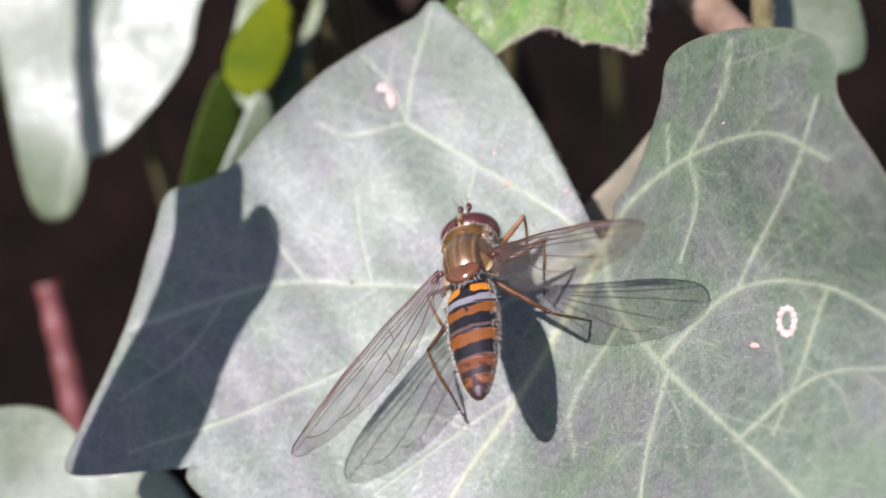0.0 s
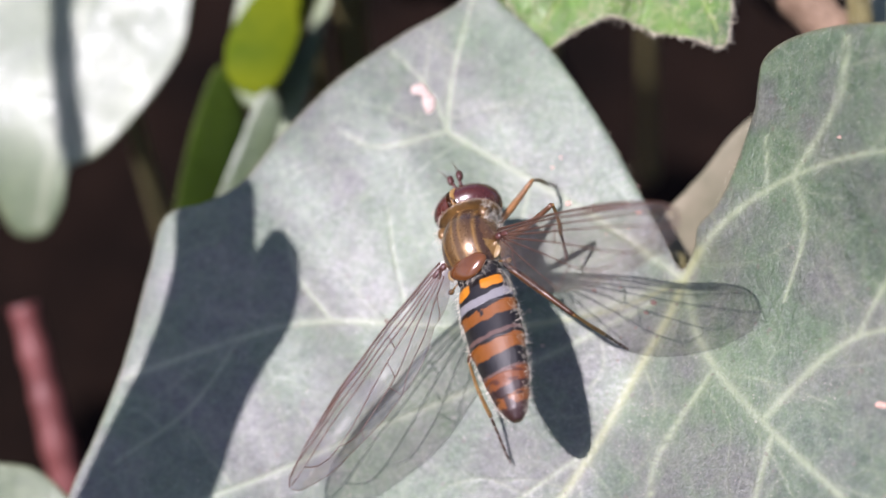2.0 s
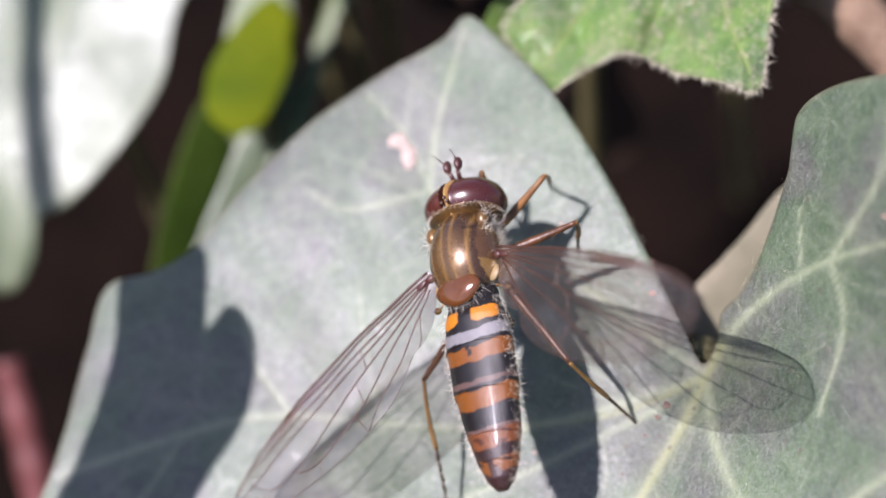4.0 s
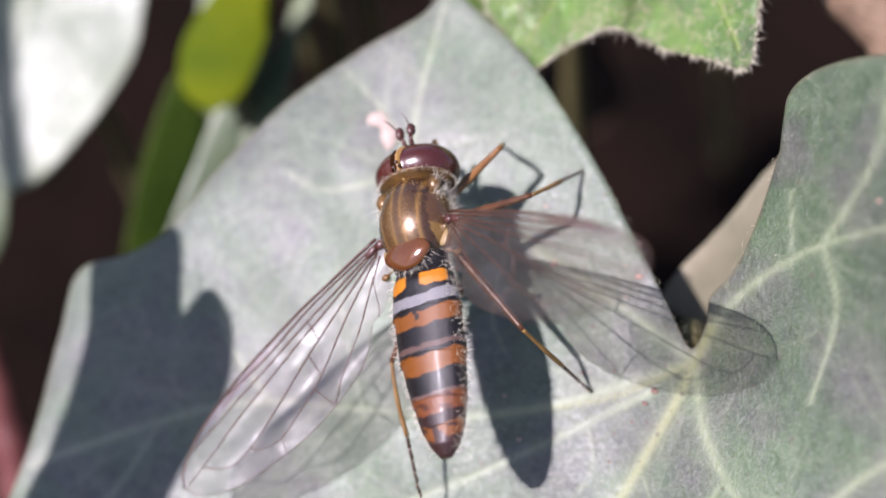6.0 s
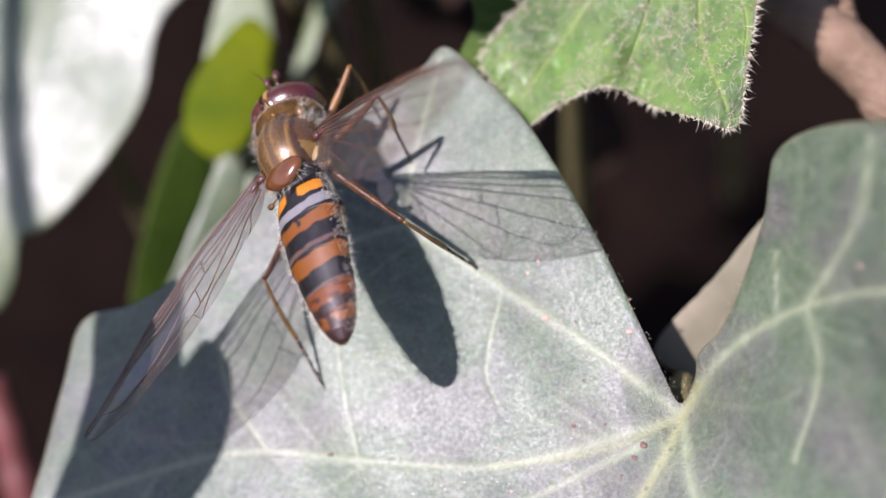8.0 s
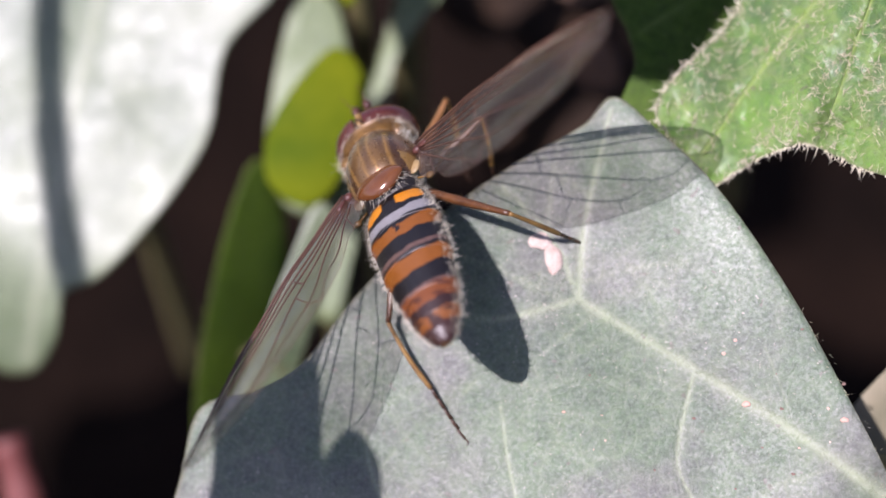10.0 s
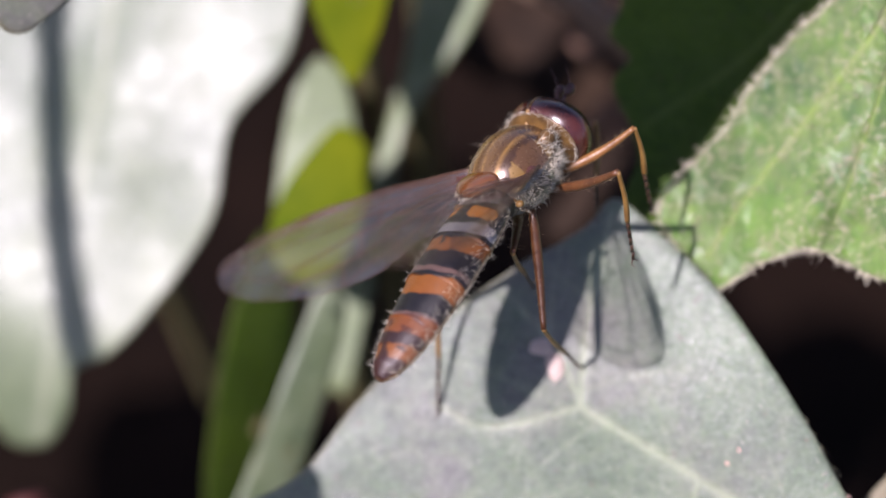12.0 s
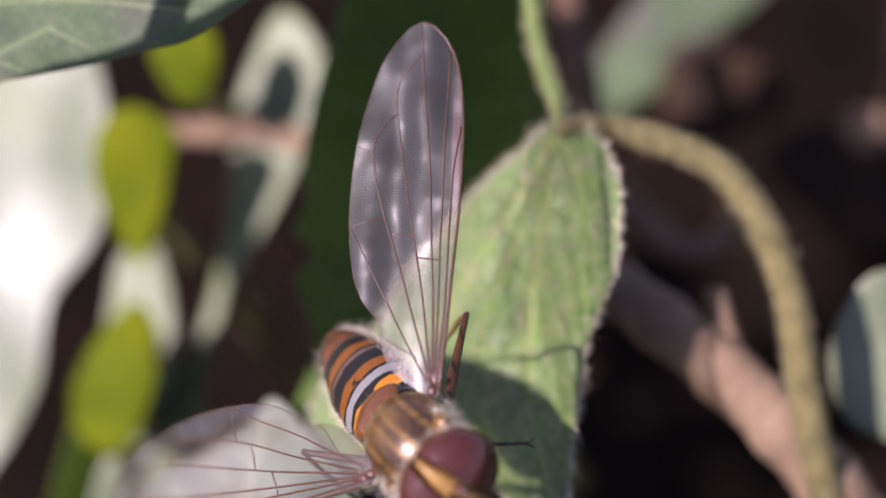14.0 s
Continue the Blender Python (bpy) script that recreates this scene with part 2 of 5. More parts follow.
def blade(parent, outline, centre, height, mat, veins=(), n=360, rings=60, thick=0.22, rag=0.05, seed=0, relief=0.10, rim=0.35, label="", warm=()):
    """A leaf blade: rings from its centre to an uneven outline, on the surface height(x, y), with sunken veins and two faces."""
    rng = np.random.RandomState(seed)
    o = spline(outline, n, True)
    t = np.linspace(0, 2 * math.pi, n, endpoint=False)
    wob = sum(rng.uniform(-1, 1) * np.sin(k * t + rng.uniform(0, 6.3)) / k**0.7 for k in range(11, 90, 3))
    c = np.asarray(centre, float)
    out = o - c
    o = c + out + out / np.linalg.norm(out, axis=1)[:, None] * (rag * wob * 0.5)[:, None]
    s = np.linspace(0, 1, rings + 1)[1:] ** 0.8
    xy = np.concatenate([c[None]] + [c + k * (o - c) for k in s])
    z = height(xy[:, 0], xy[:, 1])
    vein = near_lines(xy, veins) if veins else np.zeros(len(xy))
    edge = np.r_[0, np.repeat(s, n)]
    size = np.r_[1, np.tile(np.linalg.norm(o - c, axis=1), rings)]
    away = (1 - edge) * size
    z = z + relief * vein + 0.10 * np.exp(-away / 0.5)
    rims = np.exp(-((away / 0.10) ** 2)) * rim
    top = np.c_[xy, z]
    under = np.c_[xy, z + thick * (1 - 0.75 * np.exp(-away / 0.3))]
    k = len(xy)
    faces = [(0, 1 + (i + 1) % n, 1 + i) for i in range(n)]
    for r in range(rings - 1):
        a = 1 + r * n
        faces += [(a + i, a + (i + 1) % n, a + n + (i + 1) % n, a + n + i) for i in range(n)]
    under_faces = [tuple(q + k for q in f[::-1]) for f in faces]
    last = 1 + (rings - 1) * n
    side = [(last + i, last + (i + 1) % n, last + k + (i + 1) % n, last + k + i) for i in range(n)]
    ob = mesh_object("blade", np.r_[top, under], faces + under_faces + side, mat, parent, label, floats={"vein": np.r_[vein, vein], "rim": np.r_[rims, rims], "warm": np.tile(near_lines(xy, warm) if warm else np.zeros(k), 2)})
    return ob, o, height


def hairs(parent, roots, ways, length, mat, seed=1, wide=0.022, name="hairs", label="fine pale hairs"):
    """Many thin bent hairs, as one part."""
    rng = np.random.RandomState(seed)
    verts, faces = [], []
    for p, w in zip(roots, ways):
        w = w / (np.linalg.norm(w) + 1e-9)
        bend = rng.normal(0, 0.45, 3)
        ln = length * rng.uniform(0.5, 1.3)
        u = np.cross(w, rng.normal(0, 1, 3))
        u /= np.linalg.norm(u) + 1e-9
        v = np.cross(w, u)
        k = len(verts)
        for s, r in ((0, 1.0), (0.5, 0.8)):
            q = p + ln * (s * w + s * s * bend)
            for a in (0, 2.1, 4.2):
                verts.append(tuple(q + wide * r * (math.cos(a) * u + math.sin(a) * v)))
        verts.append(tuple(p + ln * (w + bend)))
        for i in range(3):
            j = (i + 1) % 3
            faces += [(k + i, k + j, k + 3 + j, k + 3 + i), (k + 3 + i, k + 3 + j, k + 6)]
    return tagged(mesh_object(name, verts, faces, mat, parent, label), kind="stuff")


def flat(a, b, c):
    return lambda x, y: a + b * x + c * y


# ---- the ground ----
def build_ground():
    n = 40
    g = np.linspace(-1, 1, n)
    g = np.sign(g) * (np.abs(g) ** 3) * 40.0
    verts = [(x, y + 0.1, 0.004 * noise.noise((x * 40, y * 40, 0)) if abs(x) + abs(y) < 3 else 0.0) for y in g for x in g]
    faces = [(j * n + i, j * n + i + 1, (j + 1) * n + i + 1, (j + 1) * n + i) for j in range(n - 1) for i in range(n - 1)]
    # the ground's colour already holds the shade under the ivy
    ob = mesh_object("ground", verts, faces, SOIL_SHADED, to=None)
    tagged(ob, "bare brown soil below the ivy, hedge shade put into its near-black colour", "ground", kind="structure")


build_ground()


# ---- the ivy leaf on which the fly stands ----
def soft_over(v, width):
    return width * np.log1p(np.exp(np.clip(v / width, -30, 30)))


def main_height(x, y):
    a = -2.706 - 0.1945 * x - 0.1524 * y
    fold = x - (8.1 - 0.35 * soft_over(y - 3.8, 1.6))
    slope = 1.16 - 0.44 * np.tanh((y - 3.2) / 4.0)
    rise = soft_over(fold, 0.7)
    dip = 0.8 * np.exp(-((x - 8.2) ** 2 + (y - 3.3) ** 2) / 1.6)
    wave = 0.16 * np.sin(0.42 * x + 0.2 * y) * np.cos(0.4 * y - 0.3 * x) + 0.04 * np.sin(1.3 * x - 0.9 * y) - 0.35 * np.tanh((x - 3.5) / 3.0)
    wave = wave + 0.10 * np.sin(0.8 * y + 0.5 * x) * np.clip((x - 9) / 4, 0, 1)
    return a - slope * rise + dip + wave


def side_veins(veins, seed):
    """Finer veins that branch off to both sides of the given ones, and once more off those."""
    rng = np.random.RandomState(seed)
    made, level = [], [(p, w) for p, w in veins if w > 0.125]
    for step, reach, wide, strength in ((2.7, 3.0, 0.11, 0.5), (3.4, 1.5, 0.08, 0.24)):
        found = []
        for pts, *_ in level:
            p = spline(pts, 60)
            far = np.r_[0, np.cumsum(np.linalg.norm(np.diff(p, axis=0), axis=1))]
            at, side = rng.uniform(0.3, 0.9), rng.choice([-1, 1])
            while at < far[-1] * 0.96:
                i = min(58, int(np.searchsorted(far, at)))
                t = p[i + 1] - p[i]
                a = math.atan2(t[1], t[0]) + side * rng.uniform(0.5, 1.3)
                ln = reach * rng.uniform(0.55, 1.25)
                b = a - side * rng.uniform(-0.2, 0.7)
                q = p[i] + 0.5 * ln * np.array((math.cos(a), math.sin(a)))
                found.append(([tuple(p[i]), tuple(q), tuple(q + 0.5 * ln * np.array((math.cos(b), math.sin(b))))], wide * rng.uniform(0.75, 1.15), strength * rng.uniform(0.5, 1.1)))
                at += step * rng.uniform(0.5, 1.2)
                side = -side
        made += found
        level = found
    return made


def build_main_leaf():
    leaf = thing("ivy_leaf", "large dark green ivy leaf with pale veins and waxy sheen", "leaf", "ivy leaves")
    outline = [(0.3, -8.8), (1.6, -7.7), (3.1, -6.1), (5.0, -3.0), (6.4, -0.2), (7.5, 2.2), (8.1, 3.3), (8.5, 2.5), (8.6, 1.6), (9.2, 0.8), (9.8, -0.7), (10.4, -3.0), (10.6, -4.5), (11.5, -5.2),
               (13.0, -5.2), (14.8, -4.4), (15.7, -3.1), (15.8, -1.4), (17.0, 1.3), (19.5, 6.0), (22.0, 13.0), (19.0, 21.0), (8.0, 25.0), (-2.0, 22.0), (-8.0, 17.5), (-11.0, 15.0), (-11.3, 14.1), (-13.5, 14.4), (-17.0, 14.5),
               (-16.3, 12.0), (-14.6, 7.8), (-13.4, 3.2), (-12.7, 0.9), (-10.9, 0.3), (-9.4, -0.6), (-7.9, -2.5), (-5.6, -4.8), (-2.8, -6.7), (-0.7, -7.9)]
    j = (8.15, 3.7)
    veins = [([j, (4.4, 0.9), (-1.0, -2.5)], 0.34), ([(-1.0, -2.5), (-0.7, -5.0), (0.2, -8.4)], 0.20), ([(-1.0, -2.5), (-3.8, -1.9), (-5.4, -2.6)], 0.16), ([(-1.0, -2.5), (-1.7, -4.3), (-3.2, -6.0)], 0.13),
             ([j, (2.0, 5.5), (-6.0, 5.3), (-9.5, 6.0), (-14.2, 7.6)], 0.30), ([(-5.8, 5.2), (-7.2, 3.3), (-7.6, 1.5)], 0.16), ([(-2.5, 5.6), (-3.2, 2.6), (-3.4, 0.8)], 0.10), ([(2.4, -0.5), (1.8, 2.2), (2.2, 3.5)], 0.10),
             ([j, (6.7, 6.4), (4.2, 10.8), (1.2, 15.3), (-1.5, 21)], 0.24), ([(6.9, 4.6), (1.8, 7.2), (-4.0, 9.6), (-9.1, 11.8), (-14, 13.5)], 0.20), ([(4.6, 10.2), (1.6, 12.3), (-2.4, 15.3)], 0.16), ([(-9.5, 6.0), (-11.5, 8.8), (-14.5, 11)], 0.14),
             ([j, (8.4, 6.2), (10.1, 9.0), (14.8, 14.5), (19, 20)], 0.30), ([(10.1, 9.0), (13.0, 5.9), (15.9, 5.9), (18.4, 7.6)], 0.24), ([(13.0, 5.9), (14.5, 1.7), (15.2, -1.6)], 0.15), ([(16, 6), (15.2, 9), (14, 12)], 0.13),
             ([j, (9.3, 1.6), (11.3, 0.0), (13.7, -0.5), (15.6, 0.9)], 0.26), ([(11.3, 0.0), (12.4, -2.6), (12.7, -4.8)], 0.17), ([(11.3, 0.0), (11.6, 2.0), (11.0, 4.6)], 0.12), ([(10.6, 0.6), (10.6, -1.6)], 0.10), ([(8.7, 7.2), (6.6, 10.9), (6.6, 13.2)], 0.16),
             ([(10.4, 9.4), (9.4, 13.0), (8.8, 16.5)], 0.17), ([(12.7, 12.3), (15.6, 9.6), (18, 9.2)], 0.16)]
    warm = [([(8.6, 2.6), j, (6.7, 6.4), (4.2, 10.8), (1.2, 15.3), (-1.5, 21)], 0.26), ([j, (5.4, 4.9), (2.0, 5.5)], 0.14)]
    veins += side_veins(veins, 17)
    blade(leaf, outline, (9.0, 12.0), main_height, LEAF_MAIN, veins, n=900, rings=190, thick=0.28, rag=0.10, seed=4, relief=0.025, rim=0.7, warm=warm)
    p = spline([(8.2, 3.5, -3.7), (8.4, 2.9, -2.6), (9.0, 3.4, 0.5), (11, 6, 6), (14, 12, 14)], 40)
    v, f = tube(p, np.linspace(0.45, 0.6, 40), 12)
    mesh_object("petiole", v, f, STEM_HAIRY, leaf)
    rng = np.random.RandomState(8)
    edge = spline([(5.2, -2.6), (6.4, -0.2), (7.5, 2.2), (8.1, 3.4), (8.5, 2.5), (9.2, 0.8), (10.4, -3.0)], 90)
    e = edge[rng.randint(0, 90, 70)] + rng.normal(0, 0.07, (70, 2))
    e = np.r_[e, np.array([(7.8, 2.9)]) + rng.normal(0, 0.3, (40, 2))]
    roots = np.c_[e, main_height(e[:, 0], e[:, 1]) - 0.02]
    hairs(leaf, roots, np.c_[rng.normal(0.3, 0.7, (110, 2)), -np.ones(110) * 0.6], 0.14, HAIR_DULL, 3, 0.007)
    return leaf


main_leaf = build_main_leaf()


def lump(x, y, height, rx, ry, rise, seed, squash=0.0):
    """A small irregular crumb lying on a blade."""
    rng = np.random.RandomState(seed)
    verts, faces, a, b = [], [], 18, 6
    ph = rng.uniform(0, 6.3, 4)
    for i in range(b + 1):
        e = math.pi / 2 * i / b
        for k in range(a):
            t = 2 * math.pi * k / a
            r = 1 + 0.10 * math.sin(2 * t + ph[0]) + 0.08 * math.sin(3 * t + ph[1]) + 0.05 * math.sin(5 * t + ph[2])
            px, py = x + rx * r * math.cos(t) * math.cos(e), y + ry * r * math.sin(t) * math.cos(e)
            verts.append((px, py, float(height(np.array(px), np.array(py))) + 0.03 - rise * math.sin(e) * (1 - squash * math.sin(e) ** 4)))
    faces = [(i * a + k, i * a + (k + 1) % a, (i + 1) * a + (k + 1) % a, (i + 1) * a + k) for i in range(b) for k in range(a)]
    faces += [tuple(range(b * a, (b + 1) * a)), tuple(range(a))[::-1]]
    return verts, faces


def build_marks():
    v, f = joined([lump(-2.1, -4.3, main_height, 0.34, 0.30, 0.14, 5), lump(-1.72, -3.75, main_height, 0.30, 0.46, 0.14, 6)])
    tagged(mesh_object("bird_dropping", v, f, DROPPING), "dried pinkish white dropping stuck to the ivy leaf", "dropping")
    ring = [lump(14.7 + 0.26 * math.cos(a), 7.3 + 0.54 * math.sin(a), main_height, 0.12, 0.15, 0.08, int(a * 9)) for a in np.linspace(0, 6.28, 13)[:-1]]
    v, f = joined(ring)
    tagged(mesh_object("egg_case", v, f, DROPPING), "small white ring of dried residue on the ivy leaf", "residue")
    rng = np.random.RandomState(21)
    spots = [(3.8, 0.6, 0.12, GRIT_PINK), (6.5, 1.0, 0.11, GRIT_PINK), (-3.5, 5.3, 0.10, GRIT), (4.7, 4.1, 0.09, GRIT), (6.9, 4.6, 0.13, GRIT), (6.6, 5.0, 0.10, GRIT), (3.2, -0.9, 0.07, GRIT_PINK), (13.6, 8.3, 0.16, GRIT_PINK), (12.4, -1.2, 0.06, GRIT_PINK)]
    spots += [(rng.uniform(-2, 7.5), rng.uniform(-2, 8), rng.uniform(0.03, 0.07), GRIT if k % 3 else GRIT_PINK) for k in range(34)]
    for k, (x, y, r, mat) in enumerate(spots):
        v, f = lump(x, y, main_height, r, r * 0.8, r * 0.9, 40 + k)
        word = "pink" if mat is GRIT_PINK else "dark brown"
        at = BENCH @ Vector((x, y, float(main_height(np.array(x), np.array(y)))))
        ob = mesh_object("grit_speck", v, f, mat, to=Matrix.Translation(-at) @ BENCH)
        ob.location = at
        tagged(ob, f"{word} speck of grit lying on the ivy leaf", "grit", "specks on the leaf")



build_marks()


# ---- the young hairy leaf beside it ----
def young_height(x, y):
    z = -2.477 - 0.4027 * x - 0.2507 * y
    mid = (x - 8.4) * 0.97 + (y + 11) * -0.1
    z = z + 0.35 * np.abs(np.tanh(mid / 1.6)) - 0.15
    z = z + 0.34 * np.sin(1.5 * x + 0.5 * y) + 0.15 * np.sin(2.6 * x - 0.3 * y) + 0.035 * np.sin(6.0 * x + 1.1 * y) * np.sin(1.7 * y)
    z = z + 0.07 * np.sin(3.1 * x + 1.3 * y + np.sin(1.1 * y)) * np.sin(2.3 * y - 1.2 * x) + 0.03 * np.sin(7.0 * x - 2.0 * y) * np.sin(5.2 * y + 1.0 * x)
    return z + 0.5 * np.exp(-(((x - 6.2) / 1.6) ** 2 + ((y + 7.2) / 0.9) ** 2))


def build_young_leaf():
    leaf = thing("ivy_leaf", "small bright green young ivy leaf covered in pale hairs", "leaf", "ivy leaves")
    outline = [(10.1, -17.2), (8.8, -16.2), (7.2, -14.9), (5.2, -12.9), (3.8, -10.9), (2.4, -9.6), (1.6, -8.3), (2.2, -7.2), (3.1, -6.0), (3.9, -6.4), (5.0, -7.0), (5.9, -7.2), (6.9, -6.8), (7.8, -6.3), (9.0, -5.8), (9.9, -5.6),
               (10.2, -7.0), (10.5, -9.0), (10.8, -10.6), (11.6, -12.5), (11.9, -14.6), (11.6, -15.8), (10.9, -16.8)]
    j = (10.0, -16.8)
    veins = [([j, (9.2, -13), (8.9, -9), (9.6, -6.2)], 0.20), ([j, (7.4, -13), (4.8, -9.5), (3.0, -7)], 0.16), ([j, (8.0, -12), (6.6, -8)], 0.12), ([j, (10.8, -14), (11.0, -12)], 0.13), ([(9.1, -12), (10.2, -9.6), (10.2, -8)], 0.1)]
    ob, edge, _ = blade(leaf, outline, (7.4, -10.4), young_height, LEAF_YOUNG, veins, n=800, rings=120, thick=0.30, rag=0.13, seed=9, relief=0.10, rim=0.55)
    rng = np.random.RandomState(5)
    n = 1300
    k = rng.randint(0, len(edge), n)
    pts = edge[k] * 0.995 + np.array((7.4, -10.4)) * 0.005
    way = edge[k] - (7.4, -10.4)
    way /= np.linalg.norm(way, axis=1)[:, None]
    roots = np.c_[pts, young_height(pts[:, 0], pts[:, 1]) + 0.12]
    hairs(leaf, roots, np.c_[way + rng.normal(0, 0.6, (n, 2)), rng.normal(-0.5, 0.5, n)], 0.24, HAIR_PALE, 6, 0.016)
    m = 1150
    s = np.sqrt(rng.uniform(0, 1, m))
    k = rng.randint(0, len(edge), m)
    c = np.array((7.4, -10.4))
    pts = c + s[:, None] * (edge[k] - c)
    pts = np.repeat(pts, 4, axis=0)
    roots = np.c_[pts, young_height(pts[:, 0], pts[:, 1]) - 0.02]
    hairs(leaf, roots, np.c_[rng.normal(0, 1, (4 * m, 2)), rng.uniform(-0.45, -0.12, 4 * m)], 0.19, HAIR_MID, 7, 0.0085)
    p = spline([(10.0, -16.75, -2.2), (10.9, -16.9, -1.4), (12.0, -16.6, -0.9), (13.5, -16.1, -0.7), (14.8, -15.3, -0.6), (15.8, -13.9, -0.5), (16.45, -12.2, -0.4), (16.8, -10.5, -0.2), (17.0, -8.4, 0.2), (17.5, -5.3, 1.0), (18.6, 1, 4), (20, 10, 10)], 160)
    stem_tube(leaf, "petiole", p, np.interp(np.linspace(0, 1, 160), [0, 0.03, 0.08, 1], [0.16, 0.34, 0.48, 0.66]), 2600, 11)
    p = spline([(10.0, -17.0, -2.0), (9.95, -17.6, -1.6), (9.6, -18.7, -1.2), (9.3, -20.0, -1.0), (9.3, -21.5, -0.8), (9.6, -26, 0.5)], 70)
    stem_tube(leaf, "leaf_stalk", p, np.interp(np.linspace(0, 1, 70), [0, 0.06, 0.2, 1], [0.14, 0.26, 0.30, 0.26]), 1100, 12, STEM_GREEN)
    return leaf


def stem_tube(parent, name, p, r, count, seed, mat=None):
    v, f = tube(p, r * (1 + 0.04 * np.sin(np.arange(len(p)) * 0.9)), 14)
    ob = mesh_object(name, v, f, mat or STEM_HAIRY, parent)
    rng = np.random.RandomState(seed)
    k = rng.randint(1, len(p) - 1, count)
    t = p[k + 1] - p[k - 1]
    w = np.cross(t, rng.normal(0, 1, (count, 3)))
    w /= np.linalg.norm(w, axis=1)[:, None]
    hairs(ob, p[k] + w * r[k][:, None] * 0.97, w + rng.normal(0, 0.5, (count, 3)), 0.18, HAIR_DULL, seed, 0.011)
    return ob


young_leaf = build_young_leaf()


# ---- other ivy leaves, near and far ----
def ivy(label, outline, centre, height, mat, veins=(), stalk=None, n=300, rings=36, seed=0, thick=0.25, rag=0.08, rim=0.4, stalk_mat=None):
    leaf = thing("ivy_leaf", label, "leaf", "ivy leaves")
    blade(leaf, outline, centre, height, mat, veins, n=n, rings=rings, thick=thick, rag=rag, seed=seed, rim=rim, relief=0.03)
    if stalk is None:
        cx, cy = centre
        z = float(height(np.array(cx), np.array(cy))) + thick
        lean = 2.0 if cx < 5 else 6.0
        stalk = [(cx, cy, z), (cx + 0.1 * lean, cy + 1.5, z + 2.5), (cx + 0.4 * lean, cy + 6, z + 10), (cx + lean, cy + 16, z + 30)]
    if stalk:
        p = spline(stalk, 30)
        v, f = tube(p, np.linspace(0.45, 0.6, 30), 10)
        mesh_object("petiole", v, f, stalk_mat or STEM_HAIRY, leaf)
    return leaf


def wavy(a, b, c, amp=0.25, k=0.6, ph=0.0):
    return lambda x, y: a + b * x + c * y + amp * np.sin(k * x + ph) * np.cos(k * 0.8 * y + 1.3 * ph)


def build_leaves():
    # dark leaf behind the young one
    ivy("dark green shaded ivy leaf behind the hairy leaf", [(2.6, -22.5), (1.9, -20.3), (1.4, -18.8), (0.9, -16.6), (1.0, -15.0), (0.6, -14.0), (1.2, -13.2), (0.6, -12.4), (1.1, -11.0), (1.3, -9.8), (0.6, -8.0), (2.0, -6.6), (2.9, -7.4), (3.8, -9.6), (4.6, -10.9), (5.8, -12.9), (7.8, -15.0), (9.3, -17.4), (9.4, -21.0), (8.5, -26.0), (5, -27)],
        (4.4, -16.0), wavy(-1.2, -0.1, -0.21, 0.15), LEAF_DARK, [([(9.2, -18), (5, -17.5), (1.4, -18.8)], 0.16), ([(9.2, -18), (5.2, -13.5), (1.5, -11)], 0.16), ([(5, -17.5), (3, -20.5)], 0.1)], n=420, rings=50, seed=3, rag=0.12)
    # sharp leaf above
    ivy("grey-green ivy leaf with a pale edge overhanging the others", [(1.9, -20.3), (0.5, -19.6), (-0.6, -19.4), (-2.4, -19.1), (-5.0, -18.8), (-7.1, -18.5), (-8.2, -18.0), (-9.6, -17.9), (-11.6, -17.3), (-13.0, -16.7), (-14.2, -15.9), (-15.2, -14.9), (-15.9, -13.7), (-16.8, -13.9), (-17.0, -15.8), (-15.4, -18.6), (-13.6, -21.5), (-10.5, -25.0), (-5, -28.5), (1, -28.5), (5.5, -25.8), (4.6, -22.2)],
        (-6.0, -21.5), wavy(-8.6, -0.02, -0.03, 0.2, 0.5), LEAF_OVER, [([(-16, -16), (-12, -18.4), (-8.5, -20.2), (-6.1, -21.0), (0, -23)], 0.22), ([(-9.2, -19.9), (-7.2, -19.6), (-5.6, -19.5), (-3.6, -20.2)], 0.14), ([(-7.2, -19.6), (-8.2, -18.4)], 0.1), ([(-5.6, -19.5), (-4.4, -19.1)], 0.08), ([(-6.1, -21.0), (-3.2, -21.0), (0.6, -20.4)], 0.14), ([(-3.6, -20.2), (-2.4, -19.6)], 0.08)],
        n=620, rings=70, seed=14, rag=0.09, rim=0.6, stalk=[])
    # big pale glossy leaf far behind
    ivy("large glossy ivy leaf shining white in the sun", [(-20.4, 1.0), (-19.2, -0.4), (-18.7, -2.2), (-17.4, -2.8), (-15.6, -4.6), (-13.2, -8.0), (-12.4, -11.5), (-10.0, -14.5), (-9.5, -19.5), (-12.0, -24.0), (-18, -27), (-26, -22), (-25.5, -13), (-23.7, -5.5), (-22.3, 0.2)],
        (-18.0, -12.5), lambda x, y: 6.6 - 0.27 * x - 0.12 * y + 0.05 * np.maximum(0, y + 5) ** 2 + 0.35 * np.sin(0.5 * x) * np.cos(0.5 * y) + 0.09 * np.sin(1.0 * x + 0.3 * y), LEAF_GLOSS, [([(-20.4, 0.5), (-18.6, -8), (-17, -16), (-17, -25)], 0.35)], n=300, rings=40, seed=22)
    # yellowing leaflets
    ivy("small yellow-green ivy leaf hanging behind the others", [(-9.6, -5.5), (-8.5, -6.0), (-7.5, -8.0), (-7.2, -10.2), (-8.2, -11.4), (-9.6, -10.2), (-10.8, -8.2), (-10.8, -6.4)], (-9.1, -8.2), wavy(10, 0.05, 0.02, 0.3), LEAF_YELLOW, n=160, rings=18, seed=31)
